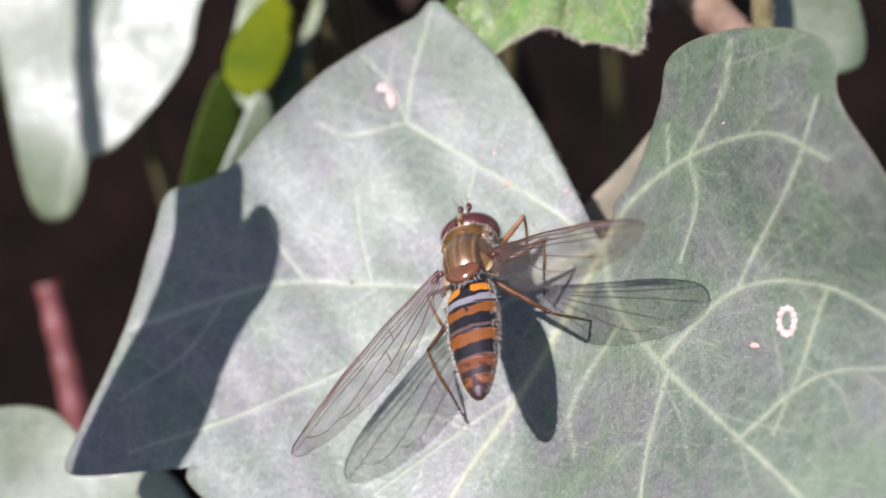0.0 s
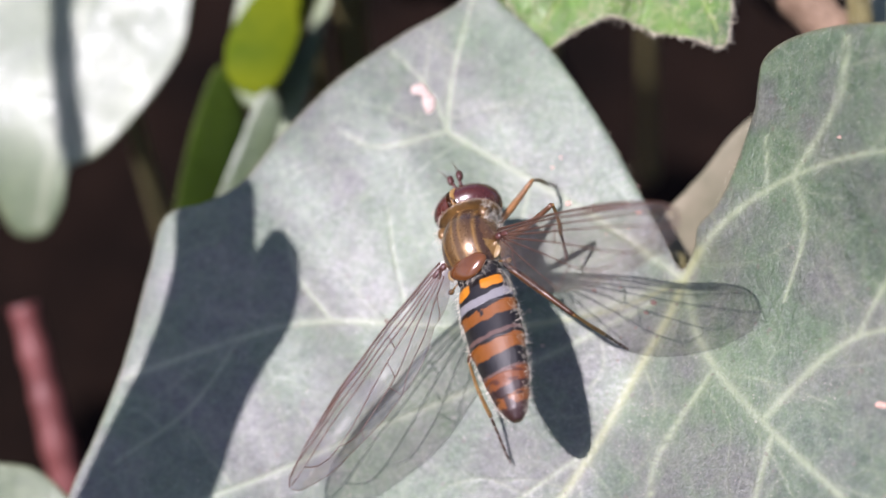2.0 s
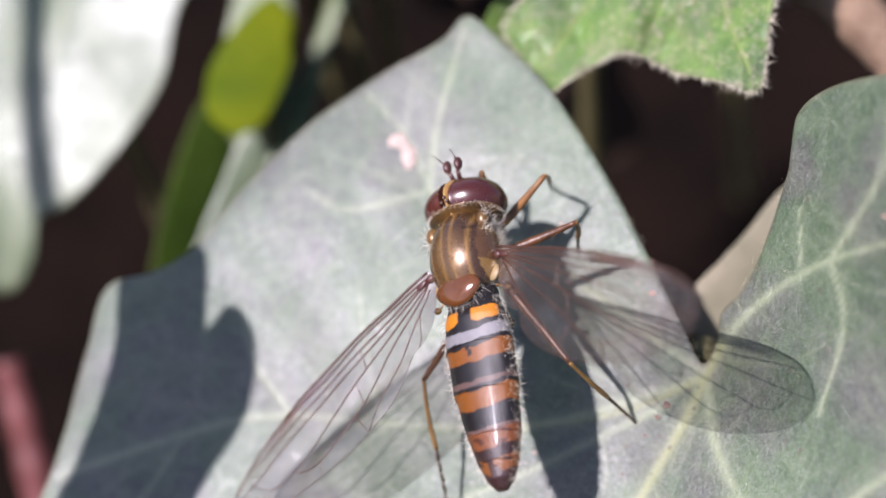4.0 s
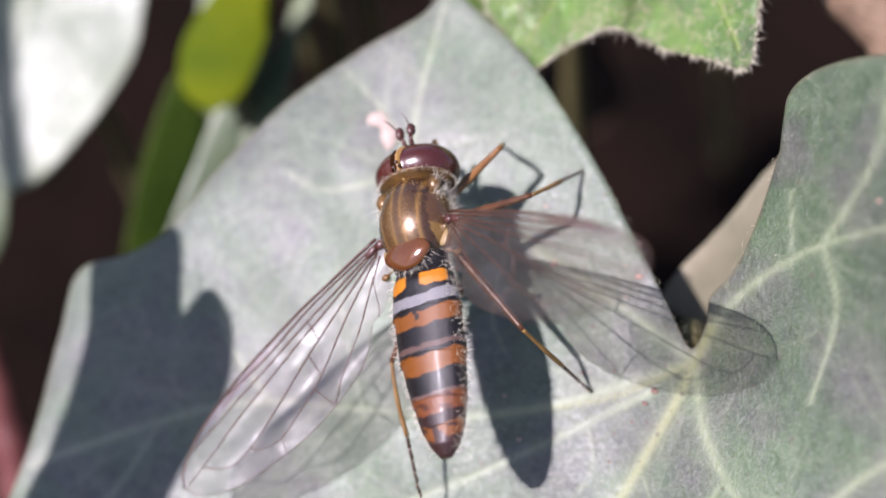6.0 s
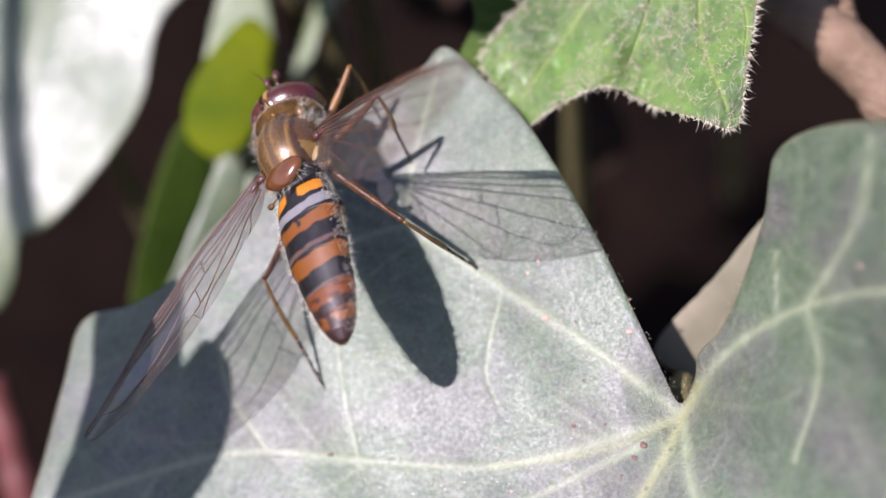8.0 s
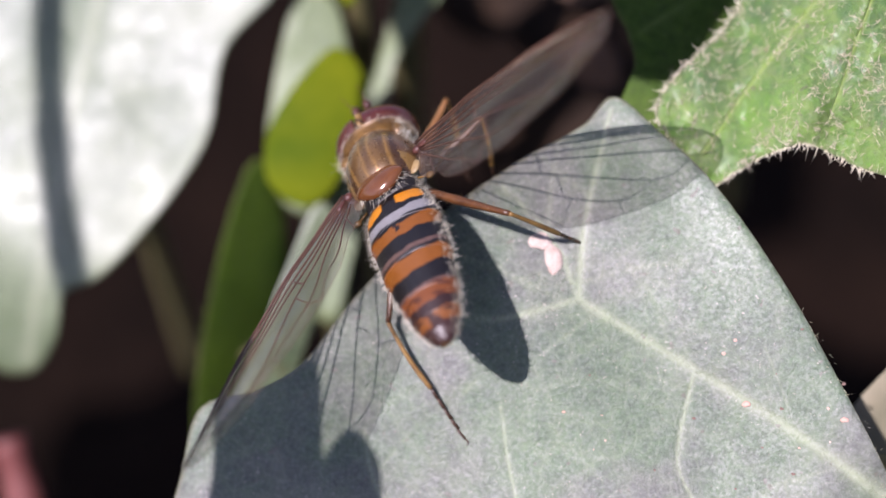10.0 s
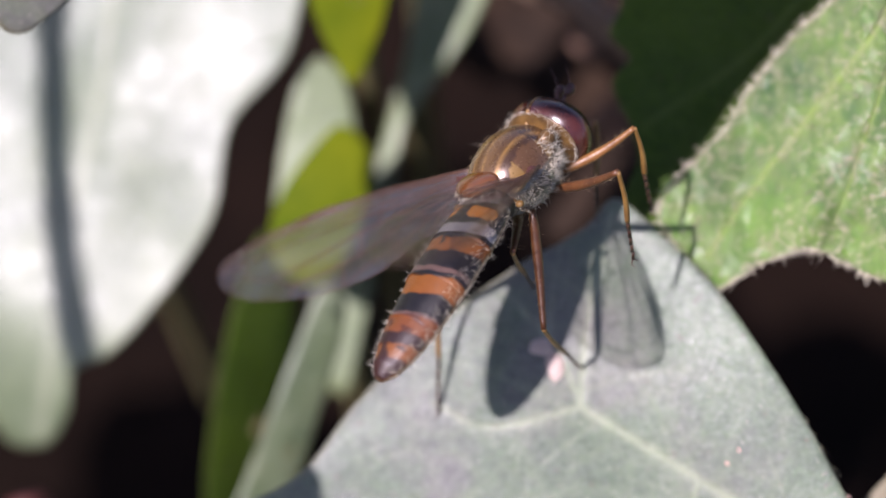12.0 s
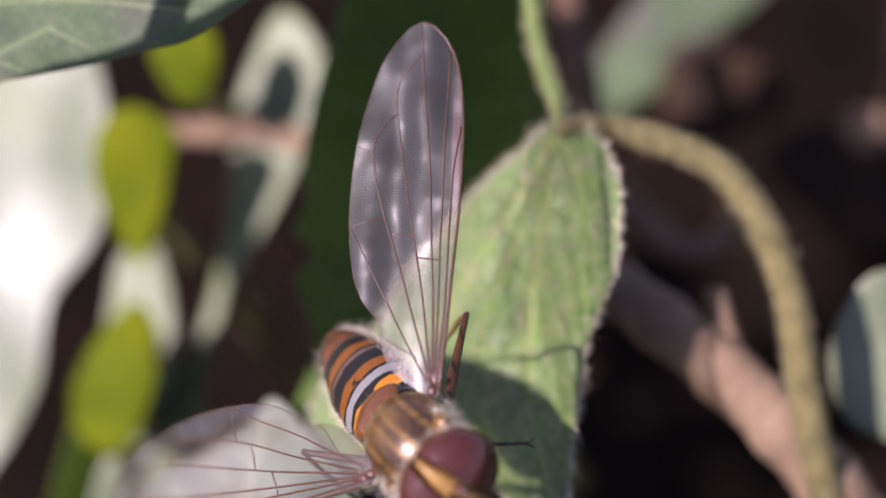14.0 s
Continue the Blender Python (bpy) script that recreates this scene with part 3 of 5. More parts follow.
    ivy("small yellow-green ivy leaf hanging behind the others", [(-7.8, -12.9), (-6.9, -14.4), (-6.2, -16.6), (-5.9, -18.0), (-7.4, -19.0), (-8.8, -18.3), (-9.3, -16.5), (-8.8, -14.6)], (-7.6, -16.2), wavy(9.8, 0.05, 0.03, 0.3), LEAF_YELLOW, n=160, rings=18, seed=32)
    ivy("small yellow-green ivy leaf hanging behind the others", [(-5.3, -19.0), (-6.3, -19.6), (-6.9, -21.5), (-5.6, -22.8), (-4.4, -21.5), (-4.6, -19.8)], (-5.6, -21), wavy(10.5, 0.05, 0.03, 0.2), LEAF_YELLOW, n=120, rings=14, seed=33)
    # green leaves behind distance
    ivy("pale green ivy leaf hanging behind the yellow ones", [(-9.6, -5.2), (-8.0, -7.0), (-7.6, -10.0), (-8.2, -13.4), (-9.6, -13.8), (-10.6, -10.5), (-10.9, -7.0)], (-9.2, -9.5), wavy(11.5, -0.1, 0.0, 0.3), LEAF_PALE, n=180, rings=20, seed=41)
    ivy("dark green ivy leaf in shade under the large one", [(-13.8, 3.0), (-12.9, -3.0), (-11.5, -7.2), (-10.4, -6.0), (-10.4, -1.5), (-11.5, 3.0), (-13.0, 7.0)], (-12.0, 0.0), wavy(26.0, 1.1, 0.25, 0.3), LEAF_DARK, n=200, rings=24, seed=42)
    ivy("narrow pale green ivy leaf catching the light", [(-9.0, -5.6), (-8.2, -4.4), (-9.4, -0.5), (-11.2, 4.0), (-13.0, 7.0), (-13.2, 4.5), (-11.6, 0.5), (-10.2, -3.0)], (-10.6, 0.2), wavy(10.5, 0.2, 0.1, 0.3), LEAF_GLOSS, n=200, rings=20, seed=49)
    ivy("narrow green ivy leaf in soft light", [(-8.2, -1.0), (-9.8, -2.0), (-9.4, -5.0), (-7.4, -8.5), (-5.4, -12.0), (-3.2, -15.0), (-1.8, -18.0), (-1.2, -21.0), (-3.0, -23.0), (-5.0, -19.5), (-5.4, -15.5), (-6.6, -11.0), (-8.4, -5.5)], (-5.6, -12.5), wavy(11.0, -0.22, -0.12, 0.3), LEAF_PALE, n=220, rings=20, seed=43)
    ivy("pale glossy ivy leaf beside the large dark one", [(-23, 12.2), (-19.2, 11.6), (-16.5, 13.6), (-13.2, 14.4), (-11.5, 18.0), (-15, 25), (-24, 24), (-27, 17)], (-19, 18), wavy(5.5, 0.05, -0.05, 0.3), LEAF_GLOSS, n=220, rings=26, seed=44)
    ivy("beige-green ivy leaf edge in the gap between two leaves", [(7.7, 1.6), (9.9, -0.9), (11.8, -3.1), (13.6, -3.7), (14.0, -0.8), (11.1, 2.3), (8.7, 2.7)], (11.0, 0.0), wavy(-0.5, 0.0, 0.0, 0.2), LEAF_BEIGE, n=180, rings=20, seed=45)
    ivy("grey-green ivy leaf high over the twigs", [(7.6, -18.8), (8.9, -18.0), (11.6, -19.4), (14.3, -21.6), (17.5, -24.5), (13.5, -26.0), (10.0, -22.4)], (12.0, -21.8), wavy(26.0, 0.0, 0.0, 0.3), LEAF_OVER, n=180, rings=20, seed=46)
    ivy("pale grey-green glossy ivy leaf near the soil", [(17.9, -8.9), (18.5, -10.8), (19.8, -11.9), (22.5, -11.0), (23, -7), (20.5, -6.2), (18.5, -6.9)], (20.6, -9.0), wavy(1.6, 0.08, 0.0, 0.3), LEAF_GLOSS, n=160, rings=18, seed=47)
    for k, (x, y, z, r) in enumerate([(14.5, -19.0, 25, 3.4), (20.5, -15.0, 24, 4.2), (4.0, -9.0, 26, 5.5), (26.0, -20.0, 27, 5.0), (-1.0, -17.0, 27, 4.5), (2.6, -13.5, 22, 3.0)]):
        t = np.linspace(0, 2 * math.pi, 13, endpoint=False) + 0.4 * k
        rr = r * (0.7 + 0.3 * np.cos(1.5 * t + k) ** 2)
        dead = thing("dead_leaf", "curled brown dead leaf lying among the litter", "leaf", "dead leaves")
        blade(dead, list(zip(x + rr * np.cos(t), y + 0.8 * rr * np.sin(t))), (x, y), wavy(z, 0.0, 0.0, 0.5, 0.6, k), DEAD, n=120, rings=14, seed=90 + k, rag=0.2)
    for k, (x, y, z, r) in enumerate([(11.8, -13.1, 20, 0.75), (20.6, -17.0, 20, 1.0), (3.0, -11.4, 18, 1.1), (2.6, -15.4, 18.5, 1.4)]):
        t = np.linspace(0, 2 * math.pi, 9, endpoint=False) + 0.4 * k
        rr = r * (0.8 + 0.25 * np.cos(1.5 * t + k) ** 2)
        scrap = thing("dead_leaf", "pinkish brown scrap of dead leaf", "leaf", "dead leaves")
        # the last two scraps take the wood that has shade in its colour
        blade(scrap, list(zip(x + rr * np.cos(t), y + rr * np.sin(t))), (x, y), wavy(z, 0.0, 0.0, 0.2, 0.9, k), WOOD if k < 2 else WOOD_SHADED, n=80, rings=10, seed=96 + k, rag=0.1)
    # unseen leaves nearer the sun, whose shade falls on the ones seen
    s = 30.0
    off = SUN_WAY * s
    drift = SUN_WAY * (30.0 / SUN_WAY.z)
    shade = [(-13.1, -0.2), (-11.4, -1.2), (-9.8, -0.9), (-9.3, 2.1), (-8.6, 1.2), (-7.8, 1.7), (-7.3, 3.4), (-7.5, 5.4), (-8.6, 7.4), (-9.4, 9.4), (-10.9, 13.4), (-14.0, 17.0), (-17.0, 15.0), (-16.2, 11.5), (-14.4, 7.0), (-13.2, 3.0)]
    ivy("ivy leaf overhead that shades part of the large leaf", [(x - off.x, y - off.y) for x, y in shade], (-11.6 - off.x, 6.0 - off.y), flat(-2.0 - off.z, 0, 0), LEAF_MAIN, stalk=[(-11.6 - off.x, 6.0 - off.y, -1.7 - off.z), (-27, 2, -29), (-31, 12, -30), (-42, 36, -24)], n=200, rings=20, seed=51, rag=0.2)
    # added blocker, its outline cut to the shade wanted on the dark leaf
    ivy("unseen ivy leaf added overhead to keep a lower leaf in shade", [(x - drift.x, y - drift.y) for x, y in [(-0.4, -14.4), (-0.6, -12.6), (-0.7, -10.6), (0.9, -9.7), (2.4, -9.5), (3.0, -10.4), (4.4, -12.5), (6.6, -14.9), (8.4, -16.6), (9.4, -18.4), (8.4, -19.3), (6.4, -18.0), (3.0, -16.9), (-0.2, -16.2)]], (3.0 - drift.x, -13.4 - drift.y), flat(-30.0, 0, 0), LEAF_MAIN, stalk=[(3.0 - drift.x, -13.4 - drift.y, -29.8), (-9, -40, -31.5), (-8, -60, -36), (-6, -90, -44)], n=160, rings=16, seed=52, rag=0.15)
    rng = np.random.RandomState(77)
    # added ring of ivy leaves out of view, to keep sun off the background
    for k, (x, y, z, r) in enumerate([(-52, -34, -8, 13), (-64, -20, 2, 14), (-58, -6, 8, 12), (-72, -40, 4, 15), (-48, 6, 4, 10), (-80, -10, 16, 15), (-40, -52, -4, 12), (34, -20, 6, 12), (38, 4, 2, 12), (30, 26, 8, 12), (-40, 30, 6, 14)]):
        t = np.linspace(0, 2 * math.pi, 15, endpoint=False)
        rr = r * (0.72 + 0.28 * np.cos(5 * t / 2 + rng.uniform(0, 6)) ** 2) * rng.uniform(0.9, 1.1, 15)
        ivy("unseen dark green ivy leaf added to shade the background", list(zip(x + rr * np.cos(t), y + rr * np.sin(t))), (x, y), wavy(z, 0, 0, 0.6, 0.3, rng.uniform(0, 6)), LEAF_MAIN, n=120, rings=14, seed=60 + k)


build_leaves()


# ---- stems and twigs ----
def twig(name, label, points, r0, r1, mat, seed=0, knots=0.06):
    rng = np.random.RandomState(seed)
    p = spline(points, 60)
    r = np.linspace(r0, r1, 60) * (1 + knots * np.sin(np.arange(60) * 0.7 + seed) + rng.normal(0, knots * 0.4, 60))
    v, f = tube(p, r, 16)
    return tagged(mesh_object(name, v, f, mat), label, name)


def build_twigs():
    twig("stem", "dark red ivy stem behind the others", [(-22.4, 4.4, 20), (-21.4, 8.5, 20.5), (-20.4, 13, 21), (-19, 20, 23)], 0.75, 1.05, STEM_RED, 1)
    twig("twig", "thick pale brown weathered dead twig", [(9.0, -13.2, 2.6), (10.6, -12.1, 2.0), (12.0, -11.1, 1.6), (13.7, -9.7, 1.3), (15.4, -8.1, 1.3), (16.7, -6.6, 1.6), (20, -2.0, 3.2)], 0.95, 1.15, WOOD, 2)
    twig("twig", "short broken stub of pale dead twig", [(14.4, -11.6, 1.4), (14.5, -11.0, 1.5), (14.7, -10.0, 1.6), (15.0, -8.9, 1.6)], 0.36, 0.5, WOOD, 3)
    twig("twig", "thin pinkish brown dead twig behind the others", [(-10, -18.4, 14.5), (-6.8, -18.1, 14), (-3.8, -17.9, 14), (-1.3, -17.1, 14), (1.5, -15.8, 14), (6, -12, 15)], 0.45, 0.75, WOOD, 4)
    # these two twigs carry their shade in the wood colour
    twig("twig", "dull brown dead twig, deep shade put into its colour", [(10, -16, 16), (11.6, -13.4, 15), (13.4, -12.2, 15), (15, -13, 16)], 0.5, 0.6, WOOD_SHADED, 5)
    twig("twig", "standing brown twig, shade put into its colour", [(8.6, -24, 15), (9.4, -19.5, 14), (9.8, -16, 15), (9.9, -12, 18)], 0.5, 0.7, WOOD_SHADED, 6)
    off = SUN_WAY * 60
    a = [(-20.6, -22, 12.4), (-20.0, -12, 12.2), (-19.2, -6, 11.8), (-18.6, -2.2, 11.6), (-17.6, 6, 12)]
    twig("stem", "ivy stem that shades a stripe of the shining leaf", [tuple(Vector(q) - off) for q in a], 0.75, 0.65, STEM_HAIRY, 7)


build_twigs()


# ---- the hoverfly ----
FLY = Matrix.Diagonal((1.13 * MM, 1.13 * MM, 1.13 * MM, 1))


def tinted_material(name, rough, spec=0.5, metal=0.0, bump=0.3, grain=6.0, vary=0.25, coat=0.0):
    m = Nodes(name)
    c = m.attr("tint", "Color")
    dark = m.mix(1.0, c, (0.55, 0.5, 0.45), "MULTIPLY")
    col = m.mix(m.math("MULTIPLY", m.noise(grain, 5, 0.65), vary * 2, True), c, dark)
    m.set(Base_Color=col, Roughness=m.math("ADD", m.math("MULTIPLY", m.math("SUBTRACT", m.noise(grain * 1.7, 3), 0.5), 0.3), rough), Specular_IOR_Level=spec, Metallic=metal, Coat_Weight=coat, Coat_Roughness=0.15,
          Normal=m.bump(m.noise(grain * 3, 4, 0.7), bump, 0.03))
    return m.mat


SHELL = tinted_material("fly_banded_shell", 0.40, 0.5, 0.0, 0.5, 5.0, 0.35, 0.10)
BRONZE = tinted_material("fly_bronze_back", 0.30, 0.7, 0.35, 0.12, 3.0, 0.15, 0.35)
EYE = plain_material("fly_eye_maroon", (0.042, 0.009, 0.006), (0.068, 0.017, 0.011), 1.2, 0.24, 0.8, 0.0, 0.15, 0.01)
AMBER = plain_material("fly_scutellum_amber", (0.085, 0.028, 0.008), (0.14, 0.050, 0.014), 1.2, 0.17, 1.0, 0.15, 0.3, 0.02)
GOLD = plain_material("fly_head_rim_gold", (0.05, 0.025, 0.010), (0.22, 0.12, 0.035), 1.6, 0.35, 0.6, 0.3, 0.3, 0.03)
OCHRE = plain_material("fly_face_ochre", (0.22, 0.115, 0.032), (0.33, 0.19, 0.06), 1.5, 0.4, 0.5, 0.0, 0.3, 0.02)
LEG = plain_material("fly_leg_orange", (0.040, 0.015, 0.006), (0.115, 0.044, 0.013), 1.4, 0.38, 0.5, 0.0, 0.5, 0.03)
LEG_DARK = plain_material("fly_leg_brown", (0.030, 0.015, 0.009), (0.075, 0.036, 0.018), 1.0, 0.4, 0.5, 0.0, 0.3, 0.02)
EYE_BLACK = plain_material("fly_black_waist", (0.006, 0.005, 0.005), (0.015, 0.012, 0.011), 2.0, 0.5, 0.4)
TIBIA = plain_material("fly_shin_ochre", (0.11, 0.052, 0.012), (0.21, 0.115, 0.028), 1.5, 0.4, 0.5, 0.0, 0.5, 0.03)
FUR = plain_material("fly_grey_fur", (0.45, 0.40, 0.30), (0.60, 0.55, 0.45), 2.0, 0.5, 0.5)
CALYPTER = plain_material("fly_pale_lobe", (0.17, 0.11, 0.045), (0.26, 0.18, 0.08), 2.0, 0.45, 0.5, 0.0, 0.3, 0.02)
ANTENNA = plain_material("fly_antenna_brown", (0.040, 0.013, 0.010), (0.085, 0.030, 0.022), 1.5, 0.4, 0.5, 0.0, 0.3, 0.02)
LEG_PALE = plain_material("fly_foreleg_orange", (0.13, 0.052, 0.014), (0.24, 0.11, 0.03), 1.4, 0.38, 0.5, 0.0, 0.5, 0.03)
FUR_DULL = plain_material("fly_brown_fur", (0.20, 0.13, 0.06), (0.34, 0.24, 0.12), 2.0, 0.5, 0.5)
VEIN = plain_material("fly_wing_vein", (0.045, 0.020, 0.012), (0.085, 0.040, 0.024), 1.5, 0.4, 0.5)


def membrane_material():
    m = Nodes("fly_wing_membrane")
    t = m.tree
    clear = m.op("ShaderNodeBsdfTransparent", {"Color": (0.90, 0.87, 0.84, 1)})
    m.set(Base_Color=m.mix(m.attr("stigma"), (0.075, 0.058, 0.050), (0.085, 0.036, 0.018)), Roughness=0.36, Specular_IOR_Level=1.0,
          Normal=m.bump(m.noise(0.45, 2, 0.5), 1.0, 0.40), Coat_Weight=1.0, Coat_Roughness=0.27, Coat_IOR=2.5)
    amount = m.math("ADD", m.math("MULTIPLY", m.noise(0.8, 2), 0.16), m.math("ADD", m.math("MULTIPLY", m.attr("stigma"), 0.6), 0.24), True)
    n = t.nodes.new("ShaderNodeMixShader")
    t.links.new(amount, n.inputs[0])
    t.links.new(clear, n.inputs[1])
    t.links.new(m.bsdf.outputs[0], n.inputs[2])
    t.links.new(n.outputs[0], m.out.inputs["Surface"])
    return m.mat


WING = membrane_material()


def ball(centre, radii, a=40, b=28, shape=None):
    verts, faces = [], []
    for i in range(b + 1):
        e = math.pi * i / b - math.pi / 2
        for k in range(a):
            t = 2 * math.pi * k / a
            q = np.array((math.cos(e) * math.cos(t), math.sin(e), math.cos(e) * math.sin(t)))
            q = shape(q) if shape else q
            verts.append(tuple(np.array(centre) + np.array(radii) * q))
    for i in range(b):
        for k in range(a):
            faces.append((i * a + k, (i + 1) * a + k, (i + 1) * a + (k + 1) % a, i * a + (k + 1) % a))
    return verts, faces


def spine(s):
    """Middle of the abdomen, its half width and half depth, at s from 0 (base) to 1 (tip)."""
    y = -1.5 - 5.2 * s
    z = float(np.interp(s, [0, 0.12, 0.27, 0.5, 0.73, 0.9, 1.0], [-0.20, -0.26, -0.40, -0.64, -0.90, -1.05, -1.10]))
    w = np.interp(s, [0, 0.1, 0.27, 0.45, 0.62, 0.78, 0.88, 0.95, 1.0], [0.80, 0.97, 1.05, 1.02, 0.90, 0.73, 0.57, 0.40, 0.16])
    h = np.interp(s, [0, 0.12, 0.5, 0.8, 0.95, 1.0], [0.46, 0.58, 0.66, 0.54, 0.36, 0.14])
    return y, z, float(w), float(h)


ORANGE, AMBERY, BLACK, SILVER, RUST, LILAC = (0.18, 0.056, 0.004), (0.46, 0.165, 0.004), (0.006, 0.004, 0.004), (0.20, 0.195, 0.20), (0.15, 0.045, 0.010), (0.10, 0.058, 0.046)


def band_colour(s, u, rng_n):
    """Colour of the abdomen at s along it and u across it (-1 to 1)."""
    s = s + 0.006 * rng_n + 0.040 * u * u
    if s < 0.060:
        return SILVER
    if s < 0.205:
        spot = ((abs(u) - 0.58) / 0.36) ** 4 + ((s - 0.128 - 0.03 * (abs(u) - 0.5)) / 0.040) ** 4 < 1
        return AMBERY if spot else BLACK
    if s < 0.262:
        return SILVER
    if s < 0.290:
        return BLACK
    if s < 0.368:
        return BLACK if abs(u + 0.03 * rng_n) < 0.05 and s < 0.335 else ORANGE
    if s < 0.468:
        return BLACK
    if s < 0.496:
        return LILAC
    if s < 0.520:
        return BLACK
    if s < 0.612:
        return ORANGE
    if s < 0.712:
        return BLACK
    if s < 0.728:
        return LILAC
    if s < 0.815:
        return (0.07, 0.020, 0.008) if rng_n > 0.45 else RUST
    if s < 0.868:
        return (0.025, 0.010, 0.008)
    if s < 0.935:
        return (0.035, 0.013, 0.008) if rng_n > 0.5 or abs(u) < 0.18 else (0.17, 0.056, 0.010)
    return (0.035, 0.013, 0.010)


LEG_PLAN = {  # hip in the body's space, thigh length, shin and foot length, the way in which the knee stands out
    "right_fore": ((0.50, 0.70, -0.75), 2.1, 2.7, (0.5, 0.5, -0.2)), "right_mid": ((0.60, 0.0, -0.80), 2.3, 2.9, (0.8, 0.1, -0.25)), "right_hind": ((0.55, -0.80, -0.80), 3.0, 3.8, (0.5, -0.8, 0.15)),
    "left_fore": ((-0.50, 0.70, -0.75), 2.1, 2.7, (0.3, 0.5, 0.6)), "left_mid": ((-0.60, 0.0, -0.80), 2.3, 2.9, (0.3, 0.2, 0.9)), "left_hind": ((-0.55, -0.80, -0.80), 3.0, 3.8, (-0.9, -0.3, 0.2)),
}
LEGS = {}


def build_leg(fly, where):
    """A leg laid out along x: the thigh from the hip, shin and foot from the knee."""
    _, a, b, _ = LEG_PLAN[where]
    n = 16
    s = np.linspace(0, 1, n)
    v, f = tube(np.c_[s * a, 0.10 * np.sin(math.pi * s), 0 * s], np.interp(s, [0, 0.1, 0.4, 0.85, 1], [0.07, 0.12, 0.13, 0.085, 0.075]), 12)
    leg = mesh_object("leg", v, f, LEG_PALE if "fore" in where else LEG, fly, to=FLY)
    shin = b * 0.56
    v, f = tube(np.c_[s * shin, -0.06 * np.sin(math.pi * s), 0 * s], np.interp(s, [0, 0.1, 0.8, 1], [0.062, 0.052, 0.075, 0.066]), 12)
    tibia = mesh_object("tibia", v, f, TIBIA, leg, "ochre yellow shin", to=FLY)
    step = (b - shin) / 5
    pieces = []
    for i in range(5):
        x = shin + step * i
        pieces.append(tube([(x, 0, 0), (x + 0.3 * step, 0, 0), (x + 0.97 * step, 0.01 * i, 0)], (0.036, 0.052 - 0.003 * i, 0.058 - 0.003 * i), 8))
    for side in (-1, 1):
        pieces.append(tube(spline([(b, 0.03, 0.03 * side), (b + 0.10, 0.05, 0.09 * side), (b + 0.15, -0.05, 0.12 * side)], 6), np.linspace(0.026, 0.008, 6), 6))
    v, f = joined(pieces)
    tarsus = mesh_object("tarsus", v, f, LEG_DARK, leg, "dark jointed foot", to=FLY)
    rng = np.random.RandomState(len(where))
    k = 90
    x, t = rng.uniform(0.1, a * 0.95, k), rng.uniform(0, 6.28, k)
    w = np.c_[0.5 + 0 * t, np.cos(t), np.sin(t)]
    fur(leg, np.c_[x, 0.10 * np.cos(t) + 0.10 * np.sin(math.pi * x / a), 0.10 * np.sin(t)], w, 0.12, FUR_DULL, 5, 0.0045, "bristles", "fine leg bristles")
    LEGS[where] = (leg, tibia, tarsus)


def fur(parent, roots, ways, length, mat, seed, wide, name="hairs", label="fine golden fur"):
    """Hairs in the insect's own space."""
    ob = hairs(parent, np.asarray(roots) * 1.13, ways, length, mat, seed, wide, name, label)
    ob.data.transform(BENCH.inverted())
    ob.data.transform(Matrix.Diagonal((MM, MM, MM, 1)))
    return ob


